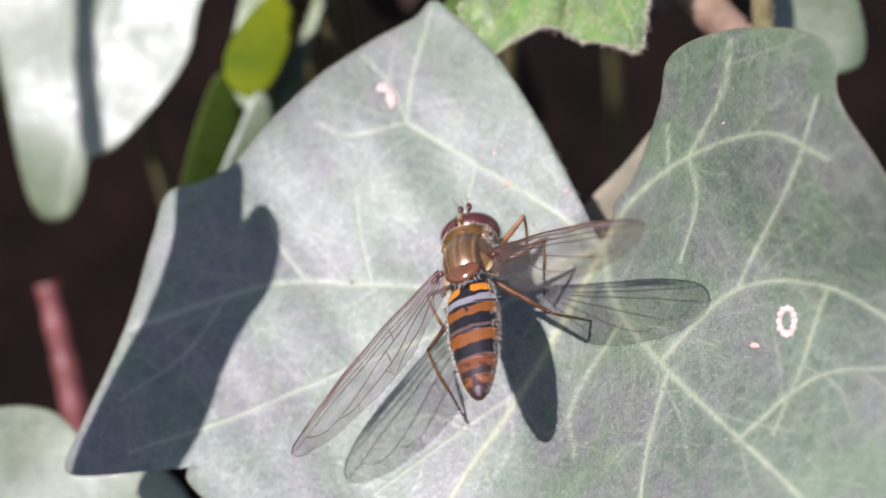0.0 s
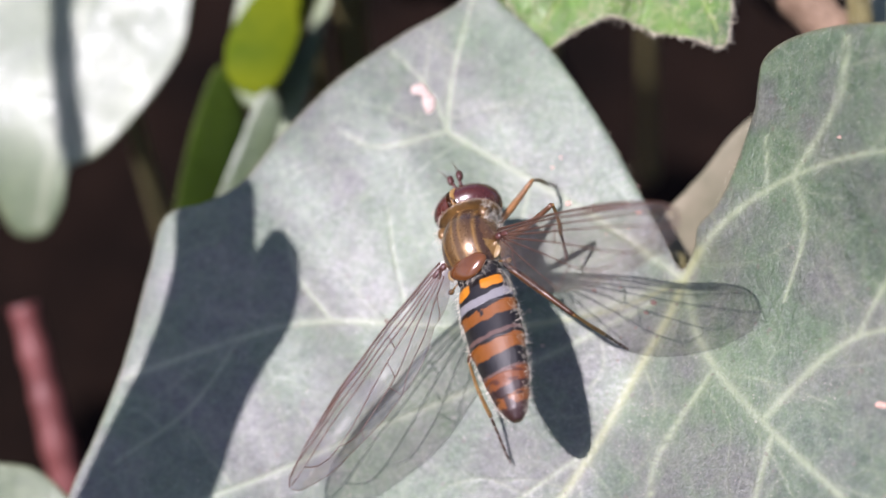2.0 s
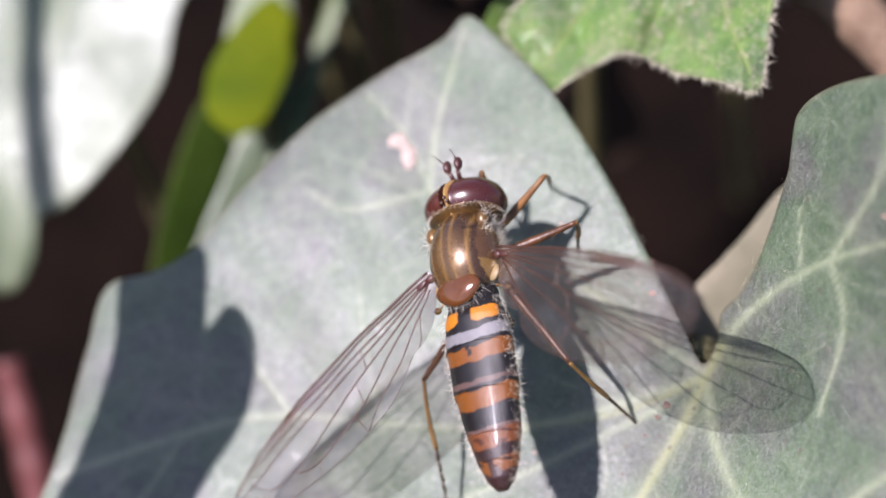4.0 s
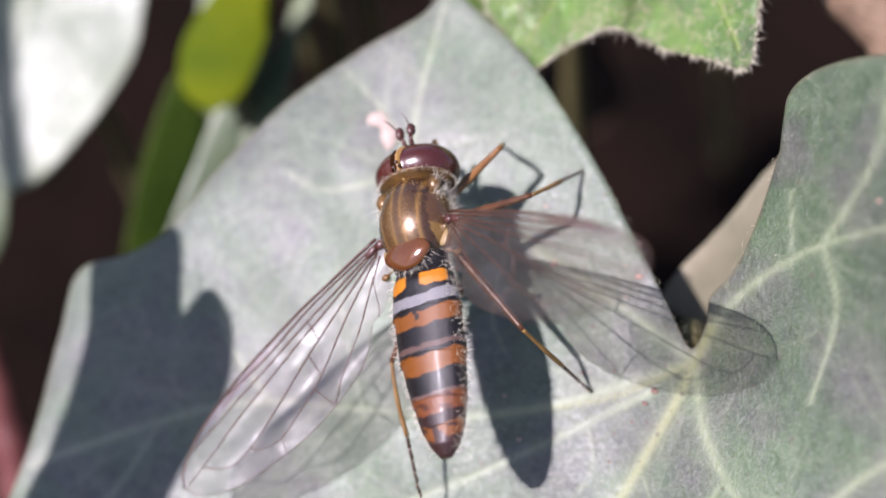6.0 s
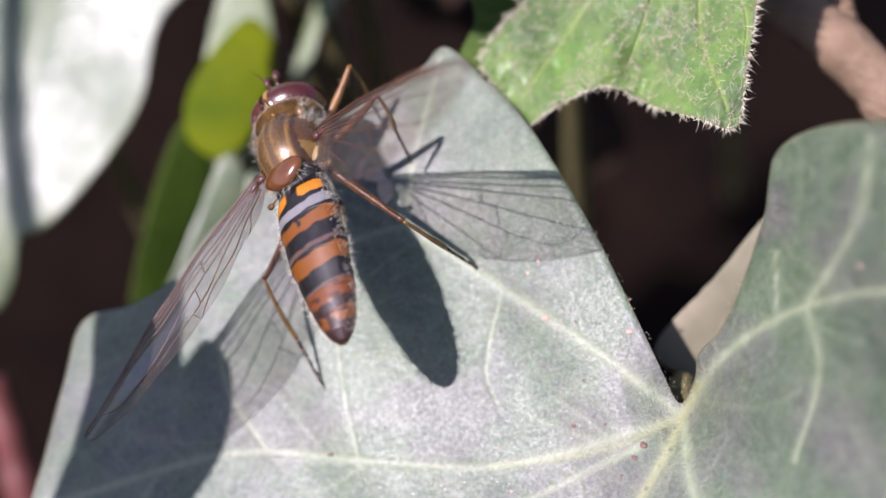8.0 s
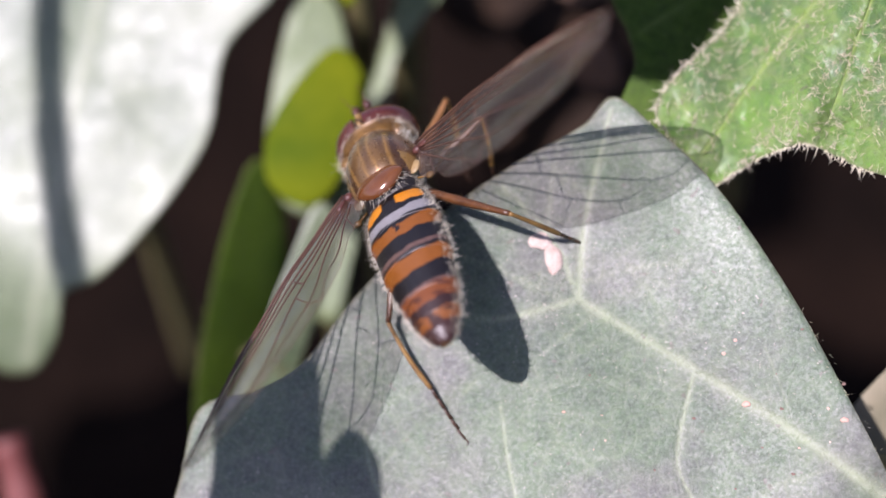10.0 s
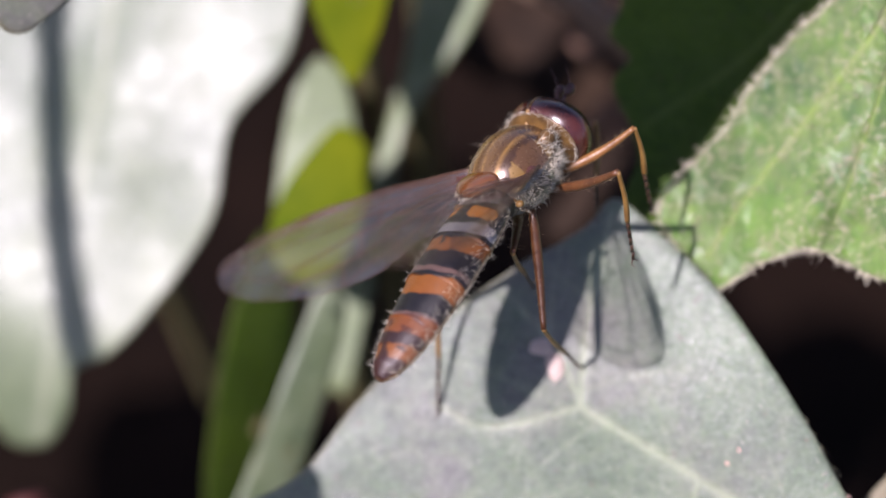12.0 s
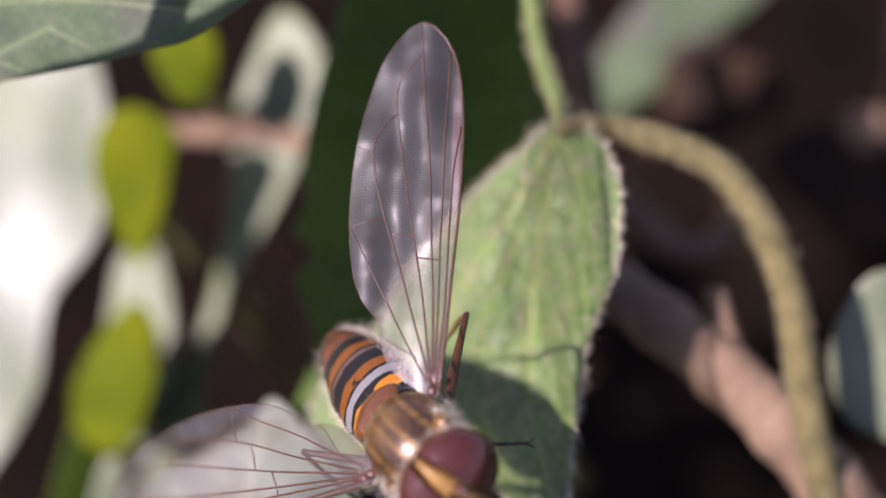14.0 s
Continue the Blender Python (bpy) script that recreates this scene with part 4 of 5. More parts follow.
def build_fly():
    fly = thing("hoverfly", "hoverfly with bronze thorax and orange and black banded abdomen", "fly")
    rng = np.random.RandomState(12)
    plates = []
    # abdomen plates
    for s0, s1 in ((0.0, 0.266), (0.262, 0.510), (0.506, 0.730), (0.726, 0.868), (0.864, 1.0)):
        a, b = 96, max(14, int((s1 - s0) * 170))
        verts, faces, col = [], [], []
        for i in range(b + 1):
            s = s0 + (s1 - s0) * i / b
            y, z, w, h = spine(s)
            lip = 1.0 + 0.030 * (i / b) ** 3 - 0.016 * (1 - i / b)
            for k in range(a):
                t = 2 * math.pi * k / a
                cx, sz = math.cos(t), math.sin(t)
                dent = 1.0 - 0.025 * math.exp(-(((abs(cx) - 0.72) / 0.12) ** 2)) * (sz > 0)
                verts.append((w * lip * cx, y, z + h * lip * dent * (sz if sz > 0 else 0.7 * sz)))
                jit = noise.noise((cx * 2.2, s * 30, sz))
                c = band_colour(s, cx, jit * 2) if sz > -0.25 else (0.20, 0.10, 0.03)
                col.append((*c, 1))
        faces = [(i * a + k, (i + 1) * a + k, (i + 1) * a + (k + 1) % a, i * a + (k + 1) % a) for i in range(b) for k in range(a)]
        faces += [tuple(range(a)), tuple(range(b * a, (b + 1) * a))[::-1]]
        y, z, w, h = spine((s0 + s1) / 2)
        mid = FLY @ Vector((0, y, z))
        plate = mesh_object("tergite", verts, faces, SHELL, fly, to=Matrix.Translation(-mid) @ FLY, colors=col)
        plate.location = mid
        plates.append(plate)
    # thorax
    def thorax_shape(q):
        x, y, z = q
        return np.array((x * (1 - 0.08 * y), y, z * (1.0 if z > 0 else 0.95)))
    v, f = ball((0, -0.22, 0.0), (1.07, 1.36, 1.04), 96, 72, thorax_shape)
    col = []
    for x, y, z in v:
        front = min(1.0, max(0.0, (y + 0.2) / 0.6))
        stripe = max(math.exp(-(((abs(x) - 0.16) / 0.05) ** 2)), math.exp(-(((abs(x) - 0.62 - 0.06 * y) / 0.055) ** 2)))
        rear = math.exp(-(((abs(x) - 0.22) / 0.30) ** 2)) * (1 - front) * 0.45
        gold = max(stripe, rear, 0.9 * math.exp(-(((y - 0.93) / 0.10) ** 2)))
        gold *= 0.75 + 0.25 * noise.noise((4 * x, 3 * y, 1))
        c = np.array((0.31, 0.17, 0.045)) * gold + np.array((0.060, 0.030, 0.015)) * (1 - gold)
        if abs(x) > 0.80 and z > 0.05:
            c = np.array((0.24, 0.14, 0.042)) if y > 0.15 or y < -0.7 else np.array((0.12, 0.06, 0.025))
        if z < 0.05:
            c = np.array((0.15, 0.13, 0.10))
        if abs(y - 0.05 - 0.25 * abs(x)) < 0.04 and z > 0.2 and abs(x) > 0.45:
            c = c * 0.4
        if y < -1.2 and z > 0.3:
            c = c * 0.5
        col.append((*c, 1))
    mesh_object("thorax", v, f, BRONZE, fly, "bronze thorax with dark stripes", to=FLY, colors=col)
    for side in (-1, 1):
        v, f = ball((side * 0.86, 0.52, 0.40), (0.20, 0.26, 0.20), 20, 14)
        mesh_object("shoulder", v, f, GOLD, fly, "golden shoulder knob", to=FLY)
        v, f = ball((side * 0.90, -0.98, 0.06), (0.20, 0.26, 0.09), 24, 16, lambda q: np.array((q[0], q[1] * (1 - 0.2 * q[0]), q[2] + 0.3 * q[0] ** 2)))
        mesh_object("calypter", v, f, CALYPTER, fly, "pale yellow lobe under the wing root", to=FLY)
        v, f = joined([tube([(side * 0.85, -1.30, -0.1), (side * 1.10, -1.42, -0.12)], (0.03, 0.03), 8), ball((side * 1.20, -1.47, -0.12), (0.12, 0.10, 0.09), 16, 10)])
        mesh_object("haltere", v, f, TIBIA, fly, to=FLY)
    v, f = ball((0, -1.38, 0.50), (0.74, 0.50, 0.25), 48, 32, lambda q: np.array((q[0], q[1] * (1.0 - 0.30 * q[0] ** 2), q[2])))
    scutellum = mesh_object("scutellum", v, f, AMBER, fly, "shiny amber scutellum", to=FLY)
    t = rng.uniform(math.pi * 1.03, math.pi * 1.97, 70)
    fur(scutellum, np.c_[0.70 * np.cos(t), -1.38 + 0.48 * np.sin(t), 0.44 + rng.uniform(-0.1, 0.08, 70)], np.c_[0.6 * np.cos(t), np.sin(t), -0.5 + 0 * t], 0.20, FUR, 9, 0.006, "bristles", "pale fringe")
    v, f = ball((0, -1.45, -0.12), (0.82, 0.46, 0.56), 30, 20)
    mesh_object("waist", v, f, EYE_BLACK, fly, to=FLY)
    # head
    v, f = ball((0, 0.98, -0.02), (1.13, 0.17, 0.93), 64, 32)
    head = mesh_object("head", v, f, GOLD, fly, "golden rear rim of the head", to=FLY)
    for side in (-1, 1):
        def eye_shape(q):
            x, y, z = q
            inner = 0.13 + 0.10 * max(0.0, y) + 0.05 * max(0.0, -z)
            return np.array((side * max(side * x, inner), max(y, -0.50), z * (1.0 - 0.10 * max(0.0, y))))
        v, f = ball((0, 1.34, -0.02), (1.25, 0.76, 1.04), 84, 56, eye_shape)
        mesh_object("eye", v, f, EYE, head, "dark maroon glossy compound eye", to=FLY)
        v, f = joined([tube([(side * 0.10, 2.06, 0.34), (side * 0.13, 2.20, 0.44), (side * 0.15, 2.30, 0.50)], (0.07, 0.06, 0.055), 12), ball((side * 0.19, 2.46, 0.52), (0.12, 0.20, 0.14), 22, 16), tube(spline([(side * 0.21, 2.50, 0.62), (side * 0.27, 2.62, 0.86), (side * 0.30, 2.66, 1.12)], 8), np.linspace(0.020, 0.006, 8), 6)])
        mesh_object("antenna", v, f, ANTENNA, head, "dark reddish brown antenna", to=FLY)
    v, f = ball((0, 1.37, -0.05), (0.30, 0.77, 1.05), 40, 32, lambda q: np.array((q[0] * (0.75 + 0.75 * max(0.0, q[1]) - 0.2 * q[2]), q[1] * (1.0 - 0.08 * q[2]), q[2])))
    mesh_object("face", v, f, OCHRE, head, "ochre face plate", to=FLY)
    v, f = joined([ball((x, 1.16 + y, 0.985), (0.055, 0.055, 0.045), 10, 8) for x, y in ((0, 0.09), (-0.09, -0.05), (0.09, -0.05))])
    mesh_object("ocelli", v, f, LEG_DARK, head, to=FLY)
    v, f = joined([ball((0, 2.12, -0.30), (0.14, 0.14, 0.14), 16, 12), tube(spline([(0, 1.75, -0.85), (0, 1.9, -1.1), (0, 1.95, -1.35)], 8), np.linspace(0.20, 0.13, 8), 12)])
    mesh_object("proboscis", v, f, LEG, head, to=FLY)
    t = rng.uniform(0.0, 6.28, 420)
    fur(head, np.c_[1.10 * np.cos(t), 0.92 + rng.uniform(-0.05, 0.08, 420), 0.92 * np.sin(t)], np.c_[0.8 * np.cos(t), -0.5 + 0 * t, 0.8 * np.sin(t)], 0.13, FUR, 11, 0.005, "fringe", "pale golden fringe behind the eyes")
    # fur
    n = 900
    d = rng.normal(0, 1, (n, 3))
    d /= np.linalg.norm(d, axis=1)[:, None]
    fur(fly, d * (1.05, 1.34, 1.02) + (0, -0.22, 0.0), d + rng.normal(0, 0.5, (n, 3)), 0.13, FUR_DULL, 3, 0.0045)
    n = 1500
    d = rng.normal(0, 1, (n, 3))
    d[:, 2] = -0.10 - 0.6 * np.abs(d[:, 2])
    d[:, 0] = np.sign(d[:, 0]) * (0.5 + np.abs(d[:, 0]))
    d /= np.linalg.norm(d, axis=1)[:, None]
    fur(fly, d * (1.05, 1.34, 0.96) + (0, -0.22, 0.0), d + rng.normal(0, 0.5, (n, 3)), 0.24, FUR, 5, 0.007, label="silvery grey side fur")
    n = 260
    x = rng.choice([-1, 1], n) * rng.uniform(0.80, 1.02, n)
    fur(fly, np.c_[x, rng.uniform(0.1, 0.75, n), rng.uniform(0.0, 0.55, n)], np.c_[np.sign(x), rng.normal(0, 0.4, n), 0.4 + rng.normal(0, 0.4, n)], 0.26, FUR, 6, 0.007, label="silvery tuft before the wing")
    m = 900
    sl, sg, up = rng.uniform(0.02, 0.98, m), rng.choice([-1, 1], m), rng.uniform(-0.5, 0.55, m)
    roots, ways = [], []
    for s, g, u in zip(sl, sg, up):
        y, z, w, h = spine(s)
        roots.append((g * w * math.cos(u), y, z + h * math.sin(u) * (1 if u > 0 else 0.7)))
        ways.append((g, -0.5, 0.2 + u))
    fur(fly, roots, np.array(ways) + rng.normal(0, 0.4, (m, 3)), 0.20, FUR, 4, 0.0065, label="short silver bristles")
    for where in LEG_PLAN:
        build_leg(fly, where)
    return fly, plates


def build_wing(fly, side):
    """The right wing for side 1, its mirror for -1; it turns about its root."""
    out = [(0.0, 0.16), (1.5, 0.36), (4.0, 0.66), (6.3, 0.80), (8.2, 0.66), (9.2, 0.25), (9.55, -0.25), (9.3, -0.85), (8.3, -1.55), (6.8, -2.05), (5.2, -2.32), (3.6, -2.30), (2.6, -2.05), (1.9, -1.55), (1.35, -1.5), (0.7, -1.2), (0.2, -0.6), (0.0, -0.2)]
    n, rings = 200, 34
    o = spline(out, n, True)
    c = np.array((4.6, -0.75))
    s = np.linspace(0, 1, rings + 1)[1:]
    xy = np.concatenate([c[None]] + [c + k * (o - c) for k in s])

    def lift(x, y):
        return 0.075 * np.sin(2.6 * y + 0.25 * x) + 0.042 * np.sin(5.0 * y - 0.5 * x) - 0.018 * (x / 3) ** 2 * y + 0.02 * np.sin(2.1 * x + 3.0 * y)

    z = lift(xy[:, 0], xy[:, 1])
    stig = np.exp(-(((xy[:, 0] - 6.0) / 1.7) ** 4)) * np.exp(-(((xy[:, 1] - 0.62) / 0.13) ** 4)) + 0.6 * np.exp(-((xy[:, 0] / 0.8) ** 2))
    faces = [(0, 1 + i, 1 + (i + 1) % n) for i in range(n)]
    for r in range(rings - 1):
        a = 1 + r * n
        faces += [(a + i, a + n + i, a + n + (i + 1) % n, a + (i + 1) % n) for i in range(n)]
    scale = Matrix.Diagonal((MM, MM, MM, 1))
    flip = (side * 1.085, 1, 1)
    wing = mesh_object("wing", np.c_[xy, z] * flip, faces, WING, fly, "clear veined wing", floats={"stigma": np.clip(stig, 0, 1)}, to=scale)
    lines = [(out[:7], 0.050, 0.026), (out[6:14], 0.011, 0.008), ([(0.1, 0.05), (2.5, 0.36), (5.0, 0.50), (6.6, 0.74)], 0.036, 0.020), ([(0.2, 0.0), (3.0, 0.16), (6.0, 0.30), (8.7, 0.44)], 0.034, 0.016), ([(0.2, -0.05), (3.0, -0.05), (6.0, -0.10), (8.0, -0.22), (9.45, -0.28)], 0.034, 0.015),
             ([(0.2, -0.1), (2.8, -0.40), (5.4, -0.80), (7.4, -1.05), (8.2, -0.85), (8.65, -0.26)], 0.032, 0.014), ([(0.3, -0.15), (2.6, -0.80), (4.6, -1.42), (6.2, -1.66), (6.9, -1.38), (7.2, -1.04)], 0.030, 0.013), ([(0.3, -0.25), (2.0, -1.15), (3.6, -1.92), (4.3, -2.30)], 0.028, 0.012),
             ([(3.2, 0.15), (3.35, -0.46)], 0.022, 0.020), ([(3.9, -0.55), (4.1, -1.22)], 0.020, 0.016), ([(4.5, -1.4), (4.4, -1.9), (4.35, -2.30)], 0.018, 0.012), ([(6.2, -1.66), (6.4, -2.1)], 0.014, 0.010), ([(0.9, -0.5), (1.4, -1.3), (1.6, -1.5)], 0.018, 0.012)]
    for pts, r0, r1 in lines:
        q = spline(pts, 26)
        v, f = tube(np.c_[q, lift(q[:, 0], q[:, 1])] * flip, np.linspace(r0, r1 * 1.25, 26), 6)
        mesh_object("wing_vein", v, f, VEIN, wing, to=scale)
    v, f = joined([ball((0.05 * side, -0.05, 0), (0.17, 0.14, 0.12), 18, 12), ball((0.42 * side, 0.02, 0.03), (0.24, 0.11, 0.07), 18, 12)])
    mesh_object("wing_root", v, f, ANTENNA, wing, "reddish brown wing root", to=scale)
    return wing


fly, tergites = build_fly()
wing_left = build_wing(fly, -1)
wing_right = build_wing(fly, 1)

# sharp at the insect's belly
cam.data.dof.use_dof = True
cam.data.dof.focus_object = tergites[0]
cam.data.dof.aperture_fstop = 30.0

FLY_ROWS = [
    (0, 0.00180, -0.00853, 0.10327, -4.7, -30.5, -0.6),
    (0.5, 0.00069, -0.00711, 0.10317, 4.1, -37.7, -1.8),
    (1, 0.00035, -0.00723, 0.10306, 1.2, -40.4, -2.3),
    (1.5, 0.00062, -0.00677, 0.10383, 10.0, -42.8, -4.1),
    (2, -0.00035, -0.00623, 0.10393, 5.3, -40.5, 0.5),
    (2.5, -0.00048, -0.00575, 0.10386, -1.4, -39.3, 5.4),
    (3, 0.00001, -0.00468, 0.10500, 13.2, -38.6, -2.3),
    (5.5, 0.00062, -0.00414, 0.10599, 19.8, -32.7, -8.8),
    (6, -0.00052, -0.00362, 0.10572, 13.5, -34.0, -5.7),
    (6.5, -0.00057, -0.00296, 0.10619, 14.8, -31.4, -8.2),
    (7, 0.00027, -0.00319, 0.10663, 22.5, -28.1, -13.9),
    (7.5, -0.00261, -0.00129, 0.10585, 4.9, -47.1, 7.6),
    (8, -0.00457, 0.00106, 0.10664, 1.0, -41.0, 9.4),
    (8.5, -0.00571, 0.00104, 0.10637, -12.1, -45.3, 21.5),
    (9, -0.00705, 0.00206, 0.10501, -17.2, -40.0, 20.5),
    (11.5, -0.00486, 0.00570, 0.10613, -13.3, -35.5, -4.7),
    (12, -0.00298, 0.00456, 0.10996, 0.7, -41.6, -39.6),
    (12.3, -0.00139, 0.00471, 0.11060, 59.7, -42.6, -106.9),
    (12.5, -0.00001, 0.00517, 0.11089, 50.6, -28.1, -92.3),
    (12.8, 0.00053, 0.00486, 0.11033, 43.2, 13.1, -78.1),
    (13, 0.00238, 0.00535, 0.11101, 43.4, 16.9, -73.3),
    (13.3, 0.00393, 0.00747, 0.11159, 40.1, 1.4, -68.8),
    (13.5, 0.00517, 0.00721, 0.11217, 44.5, 0.1, -70.5),
    (13.7, 0.00518, 0.00373, 0.11199, 36.8, 18.4, -87.7),
    (13.8, 0.00606, -0.00004, 0.11450, 29.3, -5.6, -116.8),
    (13.9, 0.00703, 0.00032, 0.11403, 30.9, 17.9, -116.7),
    (14, 0.00731, -0.00107, 0.11491, 20.0, 25.6, -133.7),
]
LEFT_ROWS = [
    (0, 1.4, -10.7, 35.0),
    (0.5, -2.6, -0.1, 35.3),
    (1, -0.1, -1.1, 33.5),
    (1.5, -1.3, 2.9, 36.3),
    (2, 2.4, -3.2, 32.3),
    (2.5, 11.4, -7.5, 29.1),
    (3, 0.7, -5.1, 28.6),
    (5.5, 21.2, -2.4, 34.3),
    (6, 26.9, -4.4, 32.6),
    (6.5, 24.6, -6.3, 35.8),
    (7, 18.6, -2.5, 37.6),
    (7.5, -8.2, 2.1, 32.1),
    (8, -6.0, 2.2, 32.3),
    (8.5, -2.7, 15.8, 53.9),
    (9, -4.5, 11.0, 54.0),
    (11.5, -11.1, 1.0, 36.2),
    (12, 28.3, -1.0, 20.7),
    (12.3, 68.8, 29.2, 52.0),
    (12.5, 18.8, 22.9, 50.7),
    (12.8, 15.0, -15.1, 56.4),
    (13, 22.3, -14.6, 60.7),
    (13.3, 42.8, -5.1, 48.1),
    (13.5, 32.2, -6.6, 44.4),
    (13.7, -11.2, -10.8, 29.4),
    (13.8, 10.7, 29.6, 21.6),
    (13.9, -22.4, 21.1, 32.8),
    (14, -20.9, 11.9, 41.6),
]
RIGHT_ROWS = [
    (0, 11.5, -15.8, -33.8),
    (0.5, 10.0, -13.4, -30.9),
    (1, 0.3, -10.2, -32.1),
    (1.5, 2.8, -12.1, -31.7),
    (2, 9.2, -13.9, -33.7),
    (2.5, 11.0, -9.7, -34.9),
    (3, 12.4, -15.0, -33.2),
    (5.5, 6.0, -19.0, -34.3),
    (6, 3.4, -16.3, -34.6),
    (6.5, 12.4, -19.0, -36.4),
    (7, 2.8, -22.1, -34.5),
    (7.5, -7.2, -12.6, -31.7),
    (8, 4.2, -15.9, -34.3),
    (8.5, -6.2, -8.6, -37.9),
    (9, 4.5, -15.0, -38.2),
    (11.5, 13.3, -21.7, -36.4),
    (12, -15.7, -18.8, -56.7),
    (12.3, -31.4, -6.3, -113.3),
    (12.5, -34.1, 10.6, -93.7),
    (12.8, -28.3, 11.4, -88.9),
    (13, -24.6, 11.6, -85.9),
    (13.3, -19.4, 11.6, -81.6),
    (13.5, -24.0, 13.0, -81.3),
    (13.7, -30.8, 15.3, -81.2),
    (13.8, -29.5, 10.5, -71.2),
    (13.9, -28.0, 4.9, -61.4),
    (14, -27.4, -1.1, -52.0),
]
FEET_RIGHT_FORE = [
    (0, 4.76, 4.59, -4.80),
    (0.5, 3.79, 2.77, -4.01),
    (1, 3.62, 3.06, -4.17),
    (1.5, 3.27, -0.13, -3.28),
    (2, 3.34, -0.16, -3.29),
    (2.5, 2.35, -0.78, -2.89),
    (3, 2.80, -2.01, -2.95),
    (5.5, 3.43, -2.84, -2.99),
    (6, 2.09, -3.35, -2.51),
    (6.5, 2.37, -2.65, -3.58),
    (7, 3.79, -4.10, -2.93),
    (7.5, 0.29, -4.18, -2.38),
    (8, -1.78, -6.08, -1.22),
    (8.5, -2.86, -5.77, -1.05),
    (9, -4.13, -5.09, 0.70),
    (11.5, -1.46, -7.57, 1.58),
    (12, 0.98, -8.54, -3.52),
    (12.3, 3.23, -7.71, -2.19),
    (12.5, 4.00, -9.80, -2.03),
    (12.8, 4.97, -7.90, -2.62),
    (13, 6.01, -9.07, -2.76),
    (13.3, 7.89, -13.06, -3.18),
    (13.5, 8.80, -13.24, -4.30),
    (13.7, 9.11, -9.00, -5.79),
    (13.8, 8.70, -5.87, -11.63),
    (13.9, 10.09, -6.18, -10.34),
    (14, 9.69, -5.18, -11.46),
]
FEET_RIGHT_MID = [
    (0, 5.35, 5.97, -6.35),
    (0.5, 4.49, 4.25, -5.41),
    (1, 6.64, 5.12, -5.36),
    (1.5, 4.55, 3.15, -5.86),
    (2, 3.50, 2.79, -5.43),
    (2.5, 3.35, 2.62, -5.06),
    (3, 3.79, 0.70, -5.02),
    (5.5, 4.90, -2.49, -3.56),
    (6, 4.79, -2.46, -3.51),
    (6.5, 4.82, -2.56, -3.54),
    (7, 4.85, -2.56, -3.55),
    (7.5, 1.30, -2.88, -3.77),
    (8, -0.78, -4.79, -2.62),
    (8.5, -1.81, -4.81, -2.67),
    (9, -3.17, -4.19, -1.00),
    (11.5, -1.22, -6.38, -0.20),
    (12, 0.20, -7.18, -5.01),
    (12.3, 1.06, -7.84, -7.33),
    (12.5, 3.00, -6.77, -2.21),
    (12.8, 2.53, -4.84, -2.33),
    (13, 4.92, -6.22, -3.00),
    (13.3, 7.13, -8.78, -3.26),
    (13.5, 8.27, -8.73, -4.09),
    (13.7, 7.63, -7.81, -4.78),
    (13.8, 10.19, -10.51, -7.99),
    (13.9, 10.13, -10.32, -6.70),
    (14, 8.22, -5.32, -9.89),
]
FEET_RIGHT_HIND = [
    (0, 7.48, 7.16, -6.43),
    (0.5, 6.64, 6.69, -5.70),
    (1, 6.61, 6.71, -5.64),
    (1.5, 6.60, 6.65, -5.62),
    (2, 5.90, 6.44, -5.23),
    (2.5, 6.00, 6.37, -5.26),
    (3, 5.84, 5.42, -5.04),
    (5.5, 5.93, 5.38, -5.05),
    (6, 4.98, 4.73, -4.56),
    (6.5, 4.99, 4.78, -4.56),
    (7, 5.00, 4.75, -4.54),
    (7.5, 3.64, 0.48, -3.46),
    (8, 1.50, -1.05, -2.61),
    (8.5, 0.45, -2.31, -2.21),
    (9, -0.01, -3.48, -1.92),
    (11.5, 0.01, -3.46, -1.95),
    (12, -0.94, -3.64, -1.70),
    (12.3, -0.57, -3.82, -1.74),
    (12.5, -0.89, -3.52, -1.71),
    (12.8, -0.70, -3.24, -1.81),
    (13, 1.82, -5.56, -0.72),
    (13.3, 2.37, -5.15, -2.24),
    (13.5, 4.36, -5.56, -2.95),
    (13.7, 3.55, -5.25, -2.40),
    (13.8, 2.14, -4.02, -8.46),
    (13.9, 4.39, -4.92, -5.60),
    (14, 4.43, -6.19, -6.17),
]
FEET_LEFT_FORE = [
    (0, 2.93, 5.41, -4.30),
    (0.5, 2.12, 3.75, -3.30),
    (1, 1.99, 4.06, -3.40),
    (1.5, 2.25, 2.68, -3.66),
    (2, 1.10, 2.43, -3.32),
    (2.5, 0.91, 2.44, -2.97),
    (3, 1.28, 0.14, -3.07),
    (5.5, 1.77, -1.18, -3.48),
    (6, 0.68, -1.06, -2.92),
    (6.5, 0.59, -1.90, -2.85),
    (7, 1.42, -2.42, -3.37),
    (7.5, -1.10, -2.85, -1.63),
    (8, -3.31, -4.81, -0.64),
    (8.5, -4.20, -4.26, -0.59),
    (9, -5.61, -3.69, 1.03),
    (11.5, -3.25, -6.79, 2.27),
    (12, -0.47, -8.30, -2.07),
    (12.3, 2.50, -9.58, -5.04),
    (12.5, 3.84, -10.52, -4.14),
    (12.8, 3.96, -11.11, -2.92),
    (13, 5.63, -12.24, -2.98),
    (13.3, 7.04, -13.91, -1.71),
    (13.5, 8.44, -14.19, -2.58),
    (13.7, 8.69, -10.84, -4.95),
    (13.8, 7.42, -13.20, -6.91),
    (13.9, 7.42, -13.27, -6.40),
    (14, 10.70, -6.95, -11.11),
]
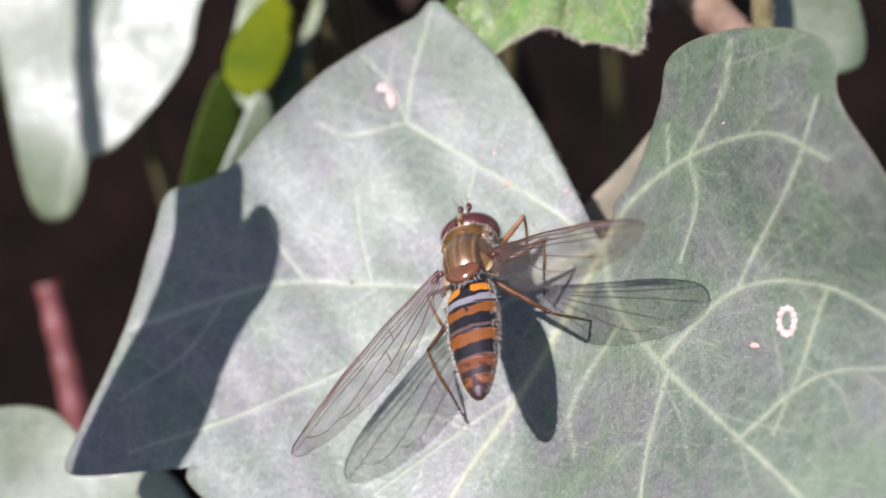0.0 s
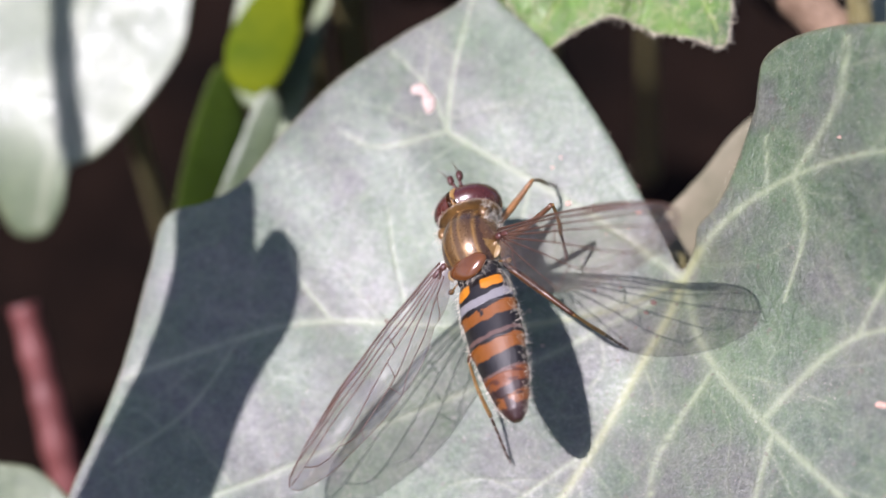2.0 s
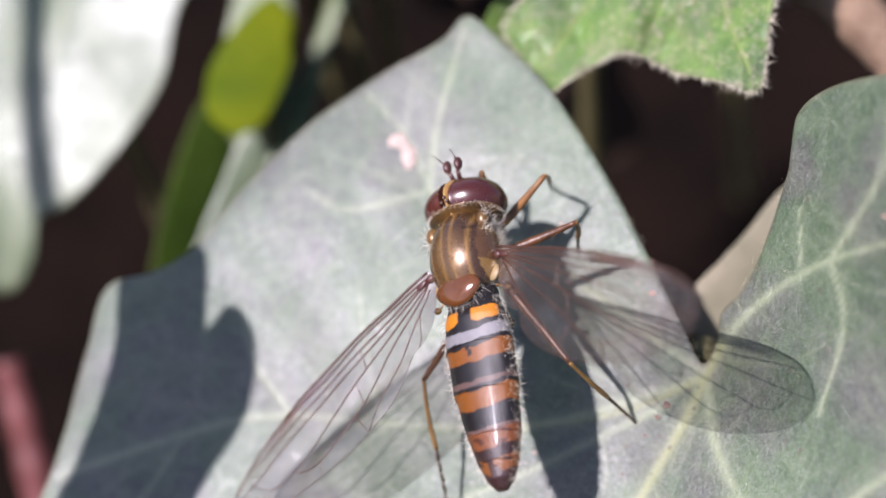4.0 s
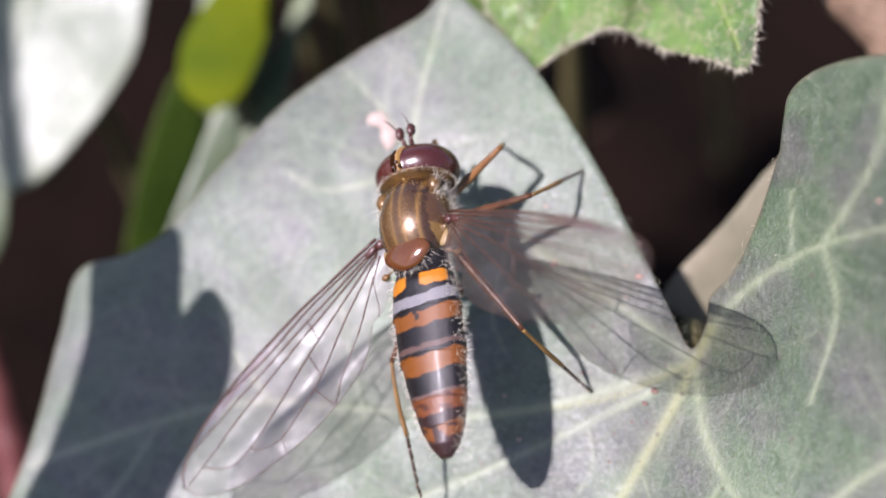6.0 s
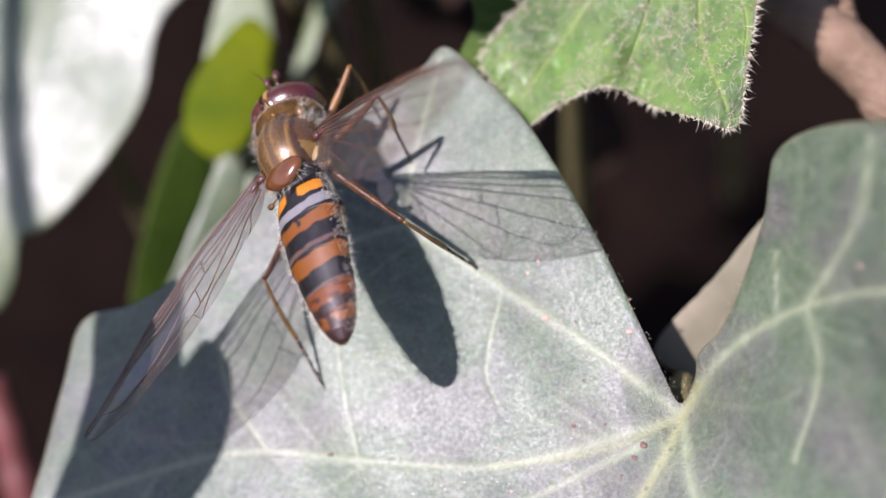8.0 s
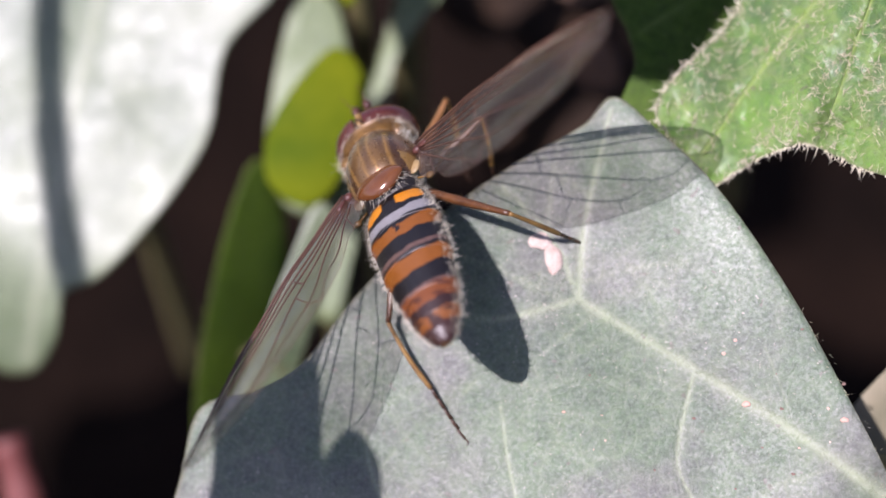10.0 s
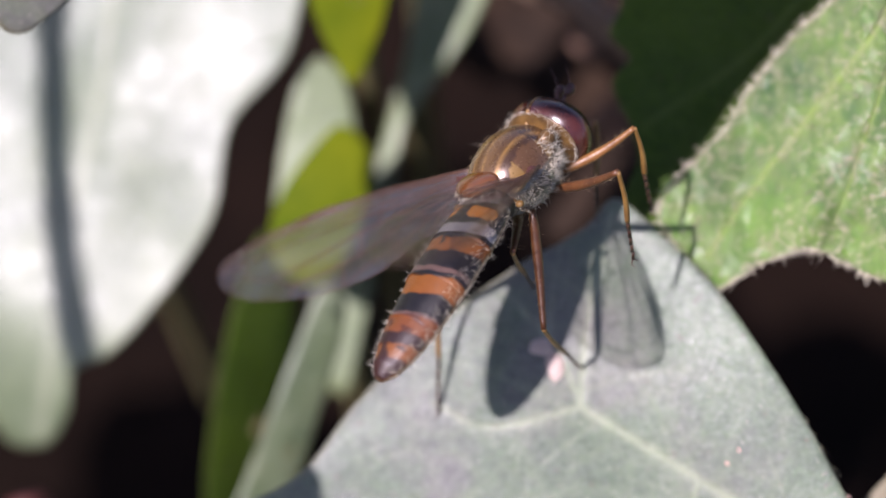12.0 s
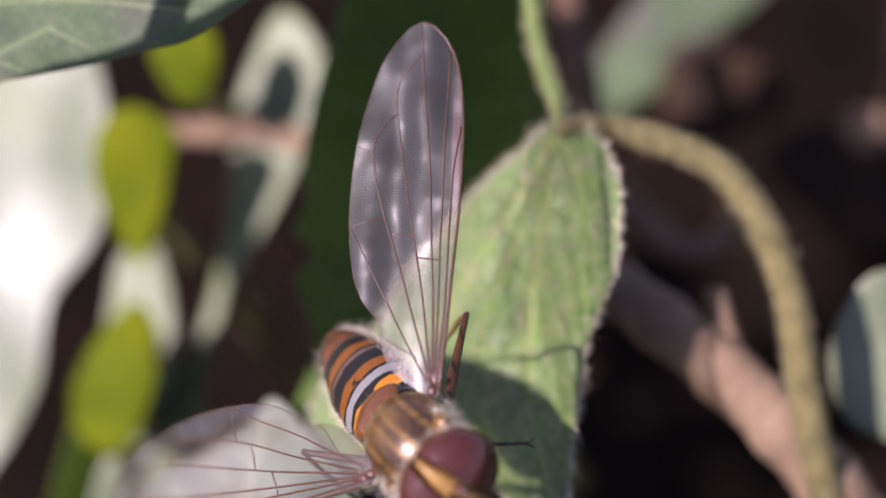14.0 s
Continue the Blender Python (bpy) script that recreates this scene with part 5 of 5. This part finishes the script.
FEET_LEFT_MID = [
    (0, 1.53, 8.70, -4.26),
    (0.5, 1.91, 6.47, -4.57),
    (1, 1.71, 6.73, -4.76),
    (1.5, -0.18, 7.09, -3.62),
    (2, 1.09, 5.18, -4.54),
    (2.5, 0.92, 5.07, -4.44),
    (3, 1.35, 3.00, -4.00),
    (5.5, 1.60, 1.76, -4.10),
    (6, 0.50, 1.81, -3.81),
    (6.5, 0.28, 0.98, -3.68),
    (7, 0.98, 0.52, -3.84),
    (7.5, -4.08, 1.73, -1.81),
    (8, -3.00, -2.15, -2.01),
    (8.5, -3.68, -1.87, -2.34),
    (9, -5.33, -1.43, -0.94),
    (11.5, -4.15, -4.56, 0.46),
    (12, -2.47, -6.23, -2.95),
    (12.3, 0.95, -7.28, -3.87),
    (12.5, 2.21, -8.47, -2.64),
    (12.8, 1.87, -10.27, -0.92),
    (13, 3.46, -11.41, -1.06),
    (13.3, 4.93, -12.42, -0.17),
    (13.5, 6.50, -12.65, -0.87),
    (13.7, 6.50, -10.55, -2.91),
    (13.8, 8.87, -13.88, -8.46),
    (13.9, 10.15, -12.85, -6.48),
    (14, 9.54, -8.34, -8.70),
]
FEET_LEFT_HIND = [
    (0, 1.92, 11.88, -4.76),
    (0.5, 1.92, 11.99, -4.95),
    (1, 1.89, 11.90, -4.79),
    (1.5, 1.14, 10.75, -4.44),
    (2, 1.19, 10.74, -4.80),
    (2.5, 1.38, 10.46, -4.88),
    (3, 0.30, 8.51, -4.00),
    (5.5, -0.30, 7.92, -5.49),
    (6, -0.54, 7.86, -5.44),
    (6.5, -0.60, 6.68, -3.65),
    (7, -0.60, 6.55, -4.29),
    (7.5, 0.13, 4.14, -5.91),
    (8, -3.84, 2.97, -2.03),
    (8.5, -3.46, 2.92, -2.10),
    (9, -3.32, 2.95, -2.16),
    (11.5, -5.02, 0.48, -1.49),
    (12, -5.32, -2.33, -1.02),
    (12.3, -3.79, -4.78, -1.03),
    (12.5, -1.31, -4.92, -0.84),
    (12.8, -2.20, -8.23, 1.81),
    (13, -0.67, -9.32, 1.55),
    (13.3, 0.96, -9.35, 1.60),
    (13.5, 2.77, -9.49, 1.23),
    (13.7, 2.13, -9.49, -0.06),
    (13.8, 3.14, -7.14, -4.61),
    (13.9, 5.39, -9.29, -3.27),
    (14, 6.56, -10.59, -4.92),
]
FEET = {"right_fore": FEET_RIGHT_FORE, "right_mid": FEET_RIGHT_MID, "right_hind": FEET_RIGHT_HIND, "left_fore": FEET_LEFT_FORE, "left_mid": FEET_LEFT_MID, "left_hind": FEET_LEFT_HIND}


def leg_rows(where, feet):
    """Poses of the thigh in the body's space and of the shin in the thigh's, so that the foot stands at each of the places given."""
    hip, a, b, out = LEG_PLAN[where]
    a, b, hip, out = a * 1.13 * MM, b * 1.13 * MM, FLY @ Vector(hip), Vector(out)
    thigh, shin = [], []
    for (t, *place), (t, x, y, z, *turn) in zip(feet, FLY_ROWS):
        foot = pose(x, y, z, *turn).inverted() @ (BENCH @ Vector(place))
        way = foot - hip
        far = min(max(way.length, abs(a - b) * 1.05), (a + b) * 0.995)
        way.normalize()
        along = (a * a - b * b + far * far) / (2 * far)
        up = (out - way * out.dot(way)).normalized()
        knee = way * along + up * math.sqrt(max(0.0, a * a - along * along))
        fx = knee.normalized()
        fz = fx.cross(way * far - knee).normalized()
        fy = fz.cross(fx)
        turn_thigh = Matrix((fx, fy, fz)).transposed()
        thigh.append((t, Matrix.Translation(hip) @ turn_thigh.to_4x4()))
        below = turn_thigh.transposed() @ (way * far - knee)
        shin.append((t, Matrix.Translation((a, 0, 0)) @ Matrix.Rotation(math.atan2(below.y, below.x), 4, "Z")))
    return thigh, shin


def motions():
    walk(fly, [(t, pose(x, y, z, a, b, c)) for t, x, y, z, a, b, c in FLY_ROWS])
    walk(wing_left, [(t, pose(-0.00130, -0.00060, 0.00023, a, b, c)) for t, a, b, c in LEFT_ROWS])
    walk(wing_right, [(t, pose(0.00130, -0.00060, 0.00023, a, b, c)) for t, a, b, c in RIGHT_ROWS])
    for where, feet in FEET.items():
        thigh, shin = leg_rows(where, feet)
        leg, tibia, tarsus = LEGS[where]
        walk(leg, thigh)
        walk(tibia, shin)
        walk(tarsus, shin)


motions()
